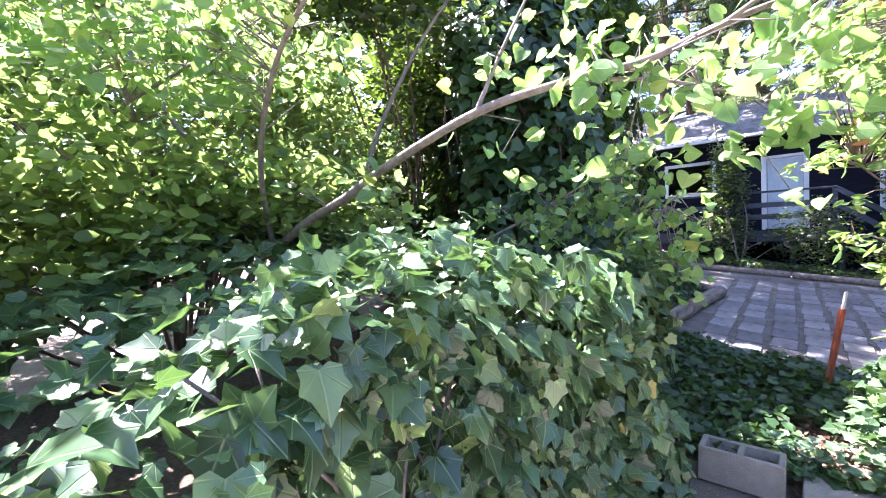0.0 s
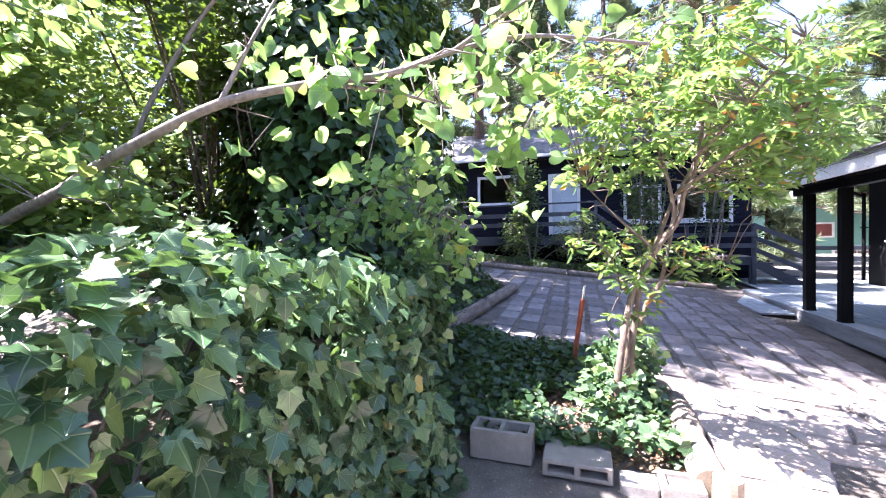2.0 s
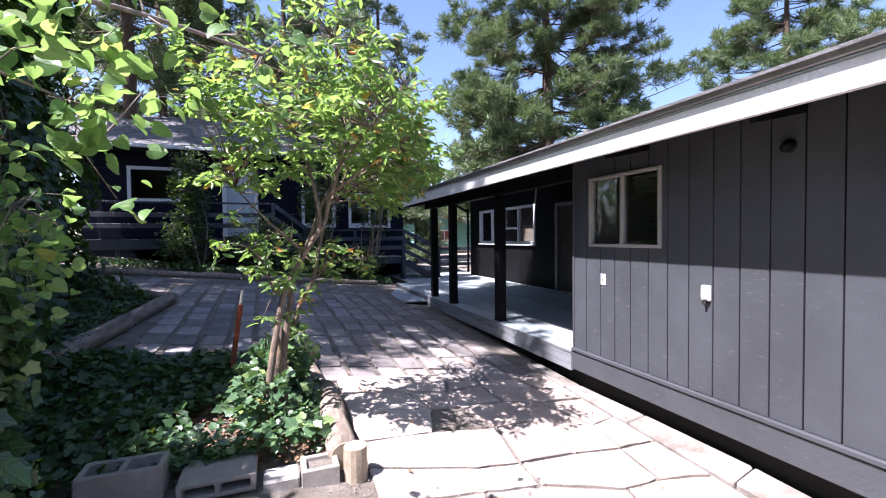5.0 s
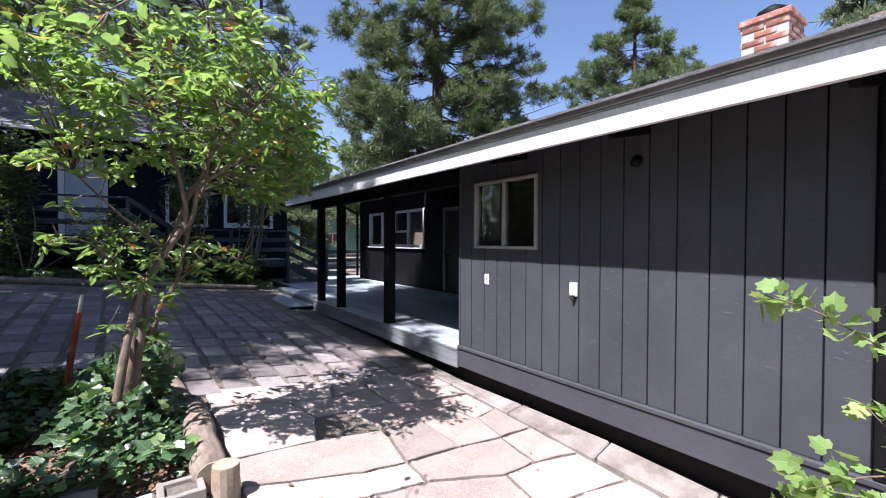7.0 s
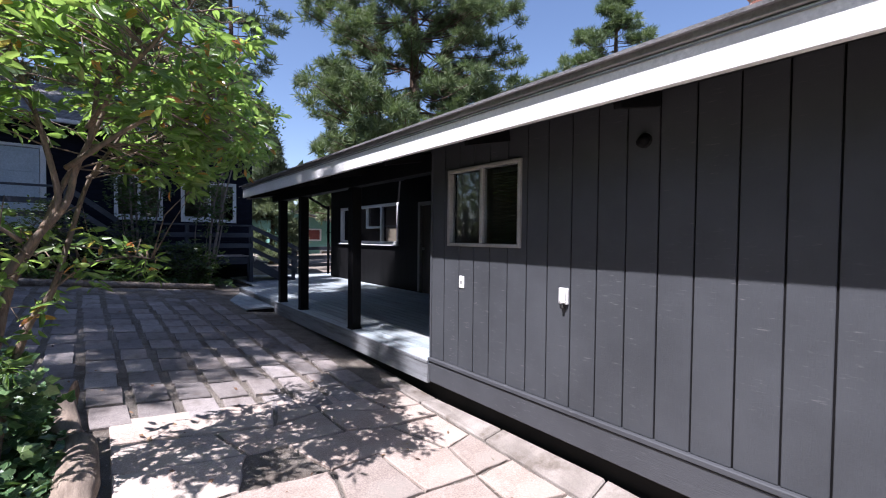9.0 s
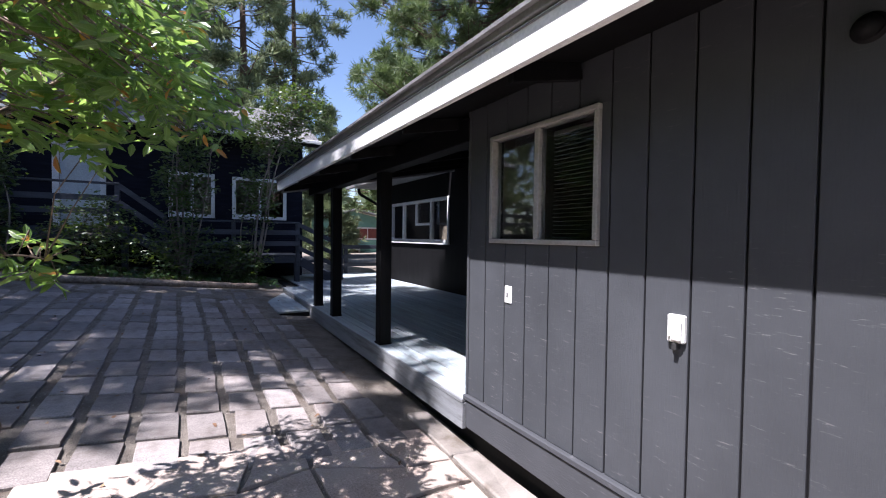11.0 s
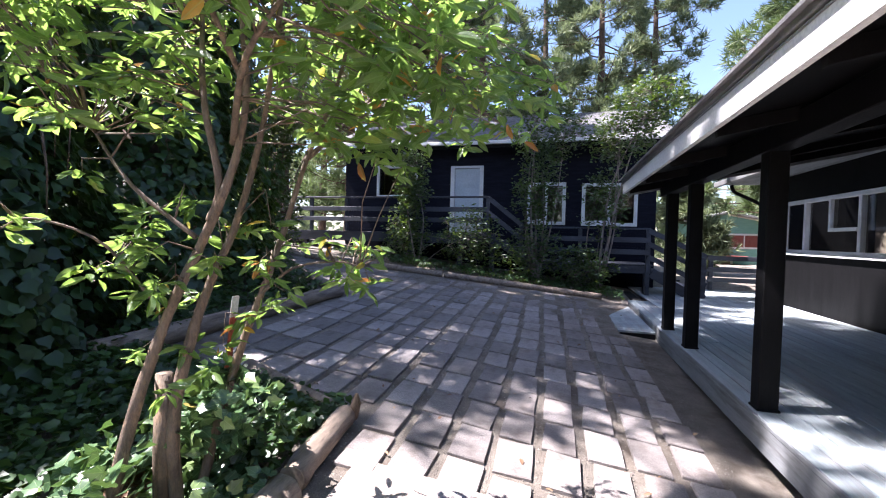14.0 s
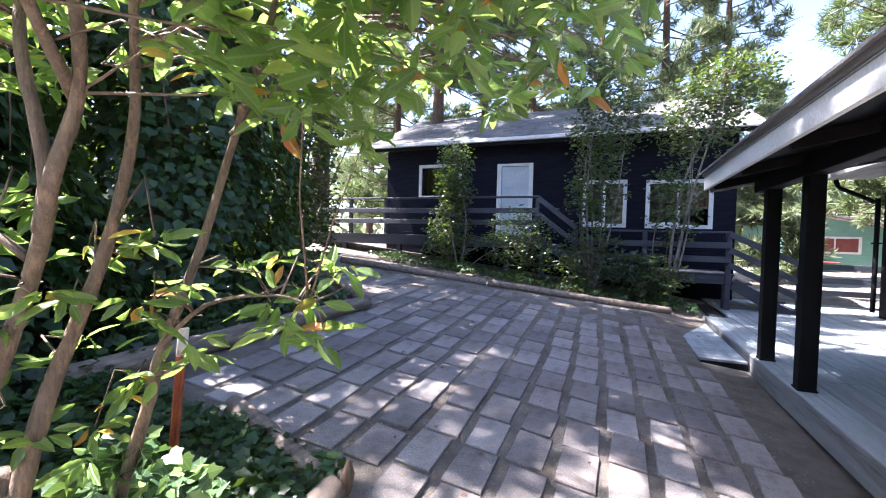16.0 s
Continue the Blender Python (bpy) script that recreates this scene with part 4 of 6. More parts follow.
# ---- edging logs, blocks, stake ----
def log_piece(name, p, q, r, label, seed, cut_q=True, knob=False):
    rng = random.Random(seed)
    p, q = Vector(p), Vector(q)
    n = max(5, int((q - p).length / 0.16))
    pts = [p.lerp(q, i / n) + Vector((rng.uniform(-1, 1), rng.uniform(-1, 1), rng.uniform(-0.5, 0.5))) * r * 0.1 for i in range(n + 1)]
    t = thing(name, (p + q) / 2, label, "log")
    vs, fs = tube_data(pts, [r * rng.uniform(0.94, 1.05) for _ in pts], 12, 0.08, rng)
    put(new("bark", mesh_of("bark", vs, fs, M_LOG, True)), t)
    d = (q - p).normalized()
    for end, sgn in ((p, -1), (q, 1)):
        vs, fs = tube_data([end + d * sgn * 0.001, end + d * sgn * 0.006], [r * 0.93, r * 0.9], 12)
        put(new("sawn_end", mesh_of("sawn_end", vs, fs, M_LOGCUT)), t)
    return t


def lie(x, y, r):
    return (x, y, G(x, y) + r * 0.75)


log_piece("edging_log", lie(2.25, 5.08, 0.1), lie(2.24, 6.2, 0.1), 0.1, "thick weathered edging log with a sawn end beside the tree bed", 1)
log_piece("edging_log", lie(2.2, 6.32, 0.08), lie(2.12, 7.02, 0.08), 0.08, "short pale edging log at the corner of the tree bed", 2)
log_piece("edging_log", lie(1.05, 7.38, 0.07), lie(2.0, 7.06, 0.07), 0.07, "short weathered log beside the pavers", 3)
log_piece("edging_log", lie(-0.05, 6.9, 0.1), lie(0.1, 8.6, 0.1), 0.1, "long grey weathered log edging the ivy bed", 4)
log_piece("edging_log", lie(0.1, 8.64, 0.1), lie(0.22, 10.35, 0.1), 0.095, "long grey weathered log edging the ivy bed", 5)
log_piece("edging_log", lie(-2.2, 13.15, 0.07), lie(1.0, 13.62, 0.07), 0.07, "slim dark edging log along the back of the paving", 6)
log_piece("edging_log", lie(1.05, 13.64, 0.07), lie(4.42, 14.1, 0.07), 0.07, "slim dark edging log along the back of the paving", 7)
log_piece("edging_log", lie(0.2, 10.4, 0.08), lie(-1.5, 11.6, 0.08), 0.08, "dark weathered log at the end of the ivy bed", 8)
# upright wooden edging stub at the corner of the bed
vs, fs = tube_data([(2.3, 4.98, -0.1), (2.3, 4.98, 0.06), (2.3, 4.98, 0.14)], [0.075, 0.074, 0.07], 14, 0.05, random.Random(3))
stub = tagged(new("wooden_stub", mesh_of("wooden_stub", vs, fs, M_LOGCUT, False)), "short sawn wooden stub at the corner of the bed", "stump")
# upturned knot on the log's tip
vs, fs = tube_data([(2.17, 7.06, 0.1), (2.19, 7.07, 0.2), (2.2, 7.06, 0.27)], [0.04, 0.035, 0.012], 8, 0.2, random.Random(3))
tagged(new("log_knot", mesh_of("log_knot", vs, fs, M_BARK, True)), "dark upturned stub of wood on the log", "stump")


def concrete_block(m, label, on_side, moss=False):
    """A two-hole block, 0.4 by 0.2 by 0.2 m, standing on its base or laid on its side."""
    t = new("concrete_block")
    tagged(t, label, "concrete block", group="blocks edging the bed")
    L, W, H, w = 0.4, 0.2, 0.195, 0.032
    if on_side:
        W, H = 0.36, 0.1
    xs = [-L / 2, -L / 2 + w, -w / 2, w / 2, L / 2 - w, L / 2]
    cs = [-W / 2, -W / 2 + w, W / 2 - w, W / 2] if not on_side else [0.0, 0.026, H - 0.026, H]
    d0, d1 = (0.0, H) if not on_side else (-W / 2, W / 2)
    solid = lambda a, b: 0 <= a < 5 and 0 <= b < 3 and not (b == 1 and a in (1, 3))
    at = (lambda a, b, d: (xs[a], cs[b], d)) if not on_side else (lambda a, b, d: (xs[a], d, cs[b]))
    bm = bmesh.new()
    V = {(a, b, d): bm.verts.new(at(a, b, d)) for a in range(6) for b in range(4) for d in (d0, d1)}
    for a in range(5):
        for b in range(3):
            if not solid(a, b):
                continue
            for d in (d0, d1):
                bm.faces.new([V[q] for q in ((a, b, d), (a + 1, b, d), (a + 1, b + 1, d), (a, b + 1, d))])
            for p, q, na, nb in (((a, b), (a + 1, b), a, b - 1), ((a + 1, b), (a + 1, b + 1), a + 1, b), ((a + 1, b + 1), (a, b + 1), a, b + 1), ((a, b + 1), (a, b), a - 1, b)):
                if not solid(na, nb):
                    bm.faces.new((V[(*p, d0)], V[(*q, d0)], V[(*q, d1)], V[(*p, d1)]))
    bmesh.ops.recalc_face_normals(bm, faces=bm.faces)
    sharp = [e for e in bm.edges if len(e.link_faces) == 2 and e.calc_face_angle() > 0.8]
    bmesh.ops.bevel(bm, geom=sharp, offset=0.005, segments=1, affect="EDGES")
    ob = part("block_body", bm, M_BLOCK, t)
    if on_side:
        # near-black filler paints the shade inside the block's holes
        part("core_shadow", boxbm((-L / 2 + 0.034, 0.0, 0.028), (L / 2 - 0.034, 0.02, H - 0.028), 0), M_SHADEFILL, t)
    else:
        part("soil_fill", boxbm((-L / 2 + w, -W / 2 + w, 0.03), (L / 2 - w, W / 2 - w, 0.1), 0.0), M_SOIL, t)
    t.matrix_world = m
    return t


concrete_block(pose(1.06, 5.14, 0.0, 0, 1, 1), "grey hollow concrete block standing with its two holes up", False)
concrete_block(pose(1.53, 5.16, -0.01, 0, 1, 1), "grey concrete block laid flat with its holes to the front", True)
def edging_block():
    """A low pale block with one square open cell, half filled with soil."""
    t = thing("edging_block", (1.96, 5.04, -0.1), "pale low concrete edging block with one square open cell", "concrete block", group="blocks edging the bed")
    bm = bmesh.new()
    x0, x1, y0, y1, z0, z1 = 1.98, 2.2, 4.94, 5.14, -0.12, 0.055
    for a, b in (((x0, y0, z0), (x1, y0 + 0.035, z1)), ((x0, y1 - 0.035, z0), (x1, y1, z1)), ((x0, y0 + 0.035, z0), (x0 + 0.035, y1 - 0.035, z1)), ((x1 - 0.035, y0 + 0.035, z0), (x1, y1 - 0.035, z1))):
        box(bm, a, b, 0.004)
    wpart("block_body", bm, M_BLOCK, t)
    wpart("soil_fill", boxbm((x0 + 0.035, y0 + 0.035, z0), (x1 - 0.035, y1 - 0.035, z1 - 0.025), 0), M_SOIL, t)


edging_block()
tagged(part("edging_stone", boxbm((1.77, 4.96, -0.12), (1.972, 5.12, 0.03), 0.012), M_CONCRETE), "pale low concrete edging stone with a worn top", "edging stone")

# red stake in the ivy
st = thing("stake", (1.5, 6.64, 0.2), "rusty red steel stake with a white top, leaning in the ivy", "stake")
bm = beambm((1.43, 6.66, 0.05), (1.545, 6.635, 0.83), 0.045, 0.012, 0.003)
beam(bm, (1.43, 6.666, 0.05), (1.545, 6.641, 0.83), 0.01, 0.045, 0.002)
wpart("shaft", bm, M_STAKE, st)
wpart("white_tip", beambm((1.545, 6.635, 0.83), (1.566, 6.63, 0.965), 0.047, 0.014, 0.003), M_STAKETOP, st, "white painted tip")

# concrete strip along the house
strip = thing("kerb", (4.85, 4.0, -0.3), "pale rough concrete strip along the house foot", "kerb", "structure")
rng = random.Random(12)
y = 1.0
while y < 6.4:
    L = rng.uniform(0.7, 1.1)
    x0 = 4.83 + rng.uniform(-0.025, 0.025)
    bm = boxbm((x0, y, -0.2), (5.05, y + L - 0.012, 0.055), 0.012)
    for v in bm.verts:
        v.co.z += G(v.co.x, v.co.y) + min(max((5.9 - v.co.y) * 0.1, 0), 0.1) * min(max((v.co.x - 4.83) / 0.12, 0), 1) - 0.03
    wpart("slab", bm, M_KERB, strip)
    y += L


# ---- plants ----
def crown_object(name, mesh, parent, label=""):
    ob = put(new(name, mesh), parent)
    if label:
        ob["label"] = label
    return ob


def ivy_surface(rng, n, face, thick=0.1):
    """Leaf places on a shape: face(u, v) gives place and outward normal."""
    P, N = [], []
    for _ in range(n):
        p, q = face(rng.random(), rng.random())
        P.append(p)
        N.append(q)
    P, N = np.array(P), unit(np.array(N))
    return P, N


def ivy_turns(rng, N, sag=0.75, loose=0.38):
    """Hanging ivy: tips point down along the face, blades look outward and up."""
    n = len(N)
    up = unit(N + np.array([0, 0, 0.45]) + rng.normal(size=(n, 3)) * loose)
    tip = np.array([0, 0, -sag]) + rng.normal(size=(n, 3)) * (loose + 0.07) + N * 0.25
    tip = tip - up * np.sum(tip * up, axis=1)[:, None]
    return unit(tip), up


def hedge_height(y):
    low = min(max((3.1 - y) / 0.9, 0.0), 1.0)
    return 1.3 - 0.22 * low * low * (3 - 2 * low) + 0.07 * math.sin(y * 2.3) + 0.05 * math.sin(y * 5.1 + 1)


def hedge_face_x(y, z):
    return 0.72 + 0.06 * math.sin(y * 3.1 + z * 2.0) + 0.05 * math.sin(y * 7 + z * 5) - 0.10 * max(0, z - 0.7) + 0.1 * max(0, 0.4 - z) + 0.1 * math.exp(-((y - 1.7) / 0.5) ** 2 - ((z - 0.8) / 0.32) ** 2)


def build_hedge():
    rng = np.random.default_rng(11)
    y0, y1 = -0.6, 5.0
    h = thing("ivy_hedge", (0.2, 2.6, 0.0), "dense waist-high hedge of overgrown dark green ivy", "hedge")
    # woody core
    bm = bmesh.new()
    box(bm, (-1.2, y0 + 0.1, -0.2), (0.34, y1 - 0.3, 0.78), 0.1)
    bmesh.ops.subdivide_edges(bm, edges=bm.edges[:], cuts=5, use_grid_fill=True)
    for v in bm.verts:
        v.co += Vector((noise.noise(v.co * 2.1), noise.noise(v.co * 2.3 + Vector((5, 0, 0))), noise.noise(v.co * 1.9 + Vector((0, 7, 0))))) * 0.1
    wpart("stem_core", bm, M_BARK, h, "tangle of brown ivy stems")
    P, N = [], []
    n_face, n_top, n_end = 11500, 6500, 2200
    for _ in range(n_face):
        y = rng.uniform(y0, y1)
        z = rng.uniform(-0.02, hedge_height(y))
        if noise.noise((y * 4.2, z * 4.2, 9)) < -0.26 and rng.random() < 0.7:
            continue
        d = rng.random() ** 1.5 * 0.16 - 0.12 * noise.noise((y * 3.1, z * 3.1, 5))
        P.append((hedge_face_x(y, z) - d, y, z + G(0.8, y) * 0.5))
        N.append((1, 0.0, 0.25 + 0.5 * max(0, z - 0.9)))
    for _ in range(n_top):
        y = rng.uniform(y0, y1)
        x = rng.uniform(-1.9, 0.66)
        P.append((x, y, hedge_height(y) + 0.08 * math.sin(x * 5 + y * 2) - rng.random() ** 1.5 * 0.13 + 0.1 * max(0, -x)))
        N.append((0.35, 0, 1))
    for _ in range(n_end):
        x = rng.uniform(-1.2, 0.72)
        z = rng.uniform(0, 1.32)
        P.append((x, y1 - 0.02 + 0.08 * math.sin(x * 6 + z * 4) - rng.random() * 0.14 - 0.25 * max(0, z - 0.9), z))
        N.append((0.25, 1, 0.3))
    P, N = np.array(P), unit(np.array(N, float))
    tip, up = ivy_turns(rng, N, 0.7, 0.62)
    S = 0.035 + 0.075 * rng.random(len(P)) ** 1.4
    P += N * (rng.random(len(P)) ** 6 * 0.12)[:, None]
    # the sprays by the start of the walk stand close and large
    order = np.argsort(-(P[:, 0] * 1.0 - np.abs(P[:, 1] - 2.8) * 0.15 + rng.random(len(P)) * 0.25))
    near, rest = order[:280], order[280:]
    shapes = []
    for k in range(6):
        me = leaves("leaf", [(0, 0, 0)], [(0, 1, 0)], [(0, 0, 1)], [1.0], [(x * (1 + 0.1 * math.sin(k * 3 + x * 9)), y + 0.03 * math.sin(k + x * 11)) for x, y in IVY], M_IVYOBJ, 0.16 + 0.05 * (k % 3), 0.1 + 0.06 * (k % 4))
        shapes.append(me)
    for c, i in enumerate(near):
        X = np.cross(tip[i], up[i])
        X /= np.linalg.norm(X)
        Z = np.cross(X, tip[i])
        s = S[i] * 0.98
        ob = new("leaf", shapes[c % 6])
        ob.matrix_world = Matrix(((X[0] * s, tip[i][0] * s, Z[0] * s, P[i][0]), (X[1] * s, tip[i][1] * s, Z[1] * s, P[i][1]), (X[2] * s, tip[i][2] * s, Z[2] * s, P[i][2]), (0, 0, 0, 1)))
        put(ob, h)
    ob = crown_object("foliage", leaves("foliage", P[rest], tip[rest], up[rest], S[rest], IVY, M_IVY, 0.2, 0.16), h)
    ob["kind"] = "stuff"
    # a few woody stems showing through
    limbs = []
    r2 = random.Random(2)
    for k in range(26):
        y = r2.uniform(0.5, 4.8)
        pts = [(0.6 + 0.08 * r2.random(), y, 0.0), (0.66, y + r2.uniform(-0.2, 0.2), 0.4), (0.62, y + r2.uniform(-0.3, 0.3), 0.8), (0.5, y + r2.uniform(-0.4, 0.4), 1.2)]
        limbs.append((smooth_line(pts, 4), 0.012, 0.004, 5))
    crown_object("stem_tangle", limbs_mesh("stem_tangle", limbs, M_GREYBARK), h)["kind"] = "stuff"


M_IVYOBJ = None


def make_ivy_object_material():
    m, n, l, b = nodes_of("near_ivy_leaf")
    r = ramp(n, [(0, (0.038, 0.08, 0.035)), (0.5, (0.066, 0.134, 0.057)), (0.85, (0.115, 0.195, 0.08)), (1, (0.24, 0.32, 0.12))])
    l.new(n.new("ShaderNodeObjectInfo").outputs["Random"], r.inputs["Fac"])
    nz = noise_node(n, l, 7, 4, 0.6)
    r2 = ramp(n, [(0.35, (0.75, 0.75, 0.75)), (0.7, (1.2, 1.2, 1.1))])
    l.new(nz.outputs["Fac"], r2.inputs["Fac"])
    col = mixc(n, l, 1.0, r.outputs["Color"], r2.outputs["Color"], "MULTIPLY")
    vm = vein_mask(n, l, True)
    col = mixc(n, l, vm, col, mixc(n, l, 0.3, col, (0.4, 0.5, 0.22)))
    bp = n.new("ShaderNodeBump")
    bp.inputs["Strength"].default_value, bp.inputs["Distance"].default_value = 0.5, 0.05
    bp.invert = True
    l.new(vm, bp.inputs["Height"])
    l.new(bp.outputs["Normal"], b.inputs["Normal"])
    l.new(col, b.inputs["Base Color"])
    b.inputs["Roughness"].default_value = 0.3
    tr = n.new("ShaderNodeBsdfTranslucent")
    l.new(mixc(n, l, 0.5, col, (0.24, 0.46, 0.07)), tr.inputs["Color"])
    mx = n.new("ShaderNodeMixShader")
    mx.inputs["Fac"].default_value = 0.15
    l.new(b.outputs["BSDF"], mx.inputs[1])
    l.new(tr.outputs["BSDF"], mx.inputs[2])
    l.new(mx.outputs["Shader"], n["Material Output"].inputs["Surface"])
    return m


M_IVYOBJ = make_ivy_object_material()
build_hedge()


def ivy_ground(name, n, inside, label, size=(0.035, 0.08), height=0.16, seed=21, mat=None, tall=None):
    """A low carpet of ivy over the beds."""
    rng = np.random.default_rng(seed)
    P = []
    x0, x1, y0, y1 = inside[0]
    while len(P) < n:
        x, y = rng.uniform(x0, x1), rng.uniform(y0, y1)
        if inside[1](x, y):
            hh = height * (0.45 + 0.55 * noise.noise((x * 1.6, y * 1.6, 3))) + 0.05
            if tall:
                hh += tall(x, y)
            P.append((x, y, G(x, y) + 0.02 + max(0.02, hh) * rng.random() ** 0.5))
    P = np.array(P)
    up = unit(np.array([0.1, -0.15, 1]) + rng.normal(size=(n, 3)) * 0.45)
    tip = rng.normal(size=(n, 3)) * np.array([1, 1, 0.25])
    tip = unit(tip - up * np.sum(tip * up, axis=1)[:, None])
    ob = new(name, leaves(name, P, tip, up, rng.uniform(*size, n), IVYFAR if y0 > 10 or x1 < 0.1 else IVY, mat or M_IVY, 0.18, 0.12))
    tagged(ob, label, "ground cover", kind="stuff")


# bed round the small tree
# same ivy as the hedge; the bed's shade is in the leaf colour
ivy_ground("ivy_bed", 4200, ((0.2, 2.2, 5.2, 7.2), lambda x, y: (x < 1.45 + 0.25 * math.sin(y * 4) or (y > 5.9 and x < 2.1)) and not (1.3 < x < 1.9 and 5.35 < y < 5.95)), "low carpet of ivy in the tree bed, coloured as if shaded", height=0.22, seed=21, mat=M_IVYSHADED)
ivy_ground("leafy_sprouts", 150, ((1.15, 1.75, 5.2, 5.5), lambda x, y: True), "green ivy sprigs spilling over the concrete blocks", (0.04, 0.08), 0.26, 24, M_IVY)
ivy_ground("leafy_sprouts", 340, ((1.7, 2.2, 5.2, 6.2), lambda x, y: True), "pale green leafy sprouts at the tree's foot", (0.04, 0.09), 0.22, 23, M_IVY)
ivy_ground("ivy_bed", 7000, ((-1.9, 0.05, 5.0, 11.2), lambda x, y: y < 10.3 + (-x) * 0.6), "low carpet of ivy behind the edging log, coloured as if shaded", height=0.25, seed=22, mat=M_IVYSHADED, tall=lambda x, y: 0.35 * max(0, -x - 0.2))
ivy_ground("ivy_bed", 2600, ((-2.2, 4.9, 14.2, 15.1), lambda x, y: True), "low ivy below the raised deck, coloured as if shaded", height=0.2, seed=25, mat=M_IVYSHADED)


def build_litter():
    rng = np.random.default_rng(31)
    n = 1500
    P = np.c_[rng.uniform(1.2, 2.15, n), rng.uniform(5.2, 6.4, n), np.zeros(n)]
    Q = np.c_[rng.uniform(-1, 4.7, 500), rng.uniform(14.0, 15.2, 500), np.zeros(500)]
    R = np.c_[rng.uniform(1.4, 4.7, 140), rng.uniform(3.2, 13.0, 140), np.zeros(140)]
    P = np.vstack([P, Q, R])
    P[:, 2] = [G(x, y) + 0.012 + 0.03 * rng.random() for x, y, _ in P]
    P[-140:, 2] = [G(x, y) + 0.024 for x, y, _ in P[-140:]]
    n = len(P)
    up = unit(np.array([0, 0, 1]) + rng.normal(size=(n, 3)) * 0.3)
    tip = unit(rng.normal(size=(n, 3)) * np.array([1, 1, 0.1]))
    tagged(new("leaf_litter", leaves("leaf_litter", P, tip, up, rng.uniform(0.025, 0.06, n), SMALL, M_LITTER, 0.3, 0.3)), "scattered dry brown fallen leaves", "leaf litter", kind="stuff")


build_litter()


def twigs_to(tips, anchors, rng, r0=0.006):
    """Thin bent twigs from the nearest anchor to each tip."""
    A = np.array([tuple(a) for a in anchors])
    out = []
    for t in tips:
        d = np.linalg.norm(A - t, axis=1) + 0.6 * np.maximum(0, A[:, 2] - t[2])
        a = A[np.argmin(d)]
        mid = (a + t) / 2 + rng.normal(size=3) * 0.05 + np.array([0, 0, 0.04])
        out.append(([Vector(a), Vector(mid), Vector(t)], r0, 0.002, 4))
    return out


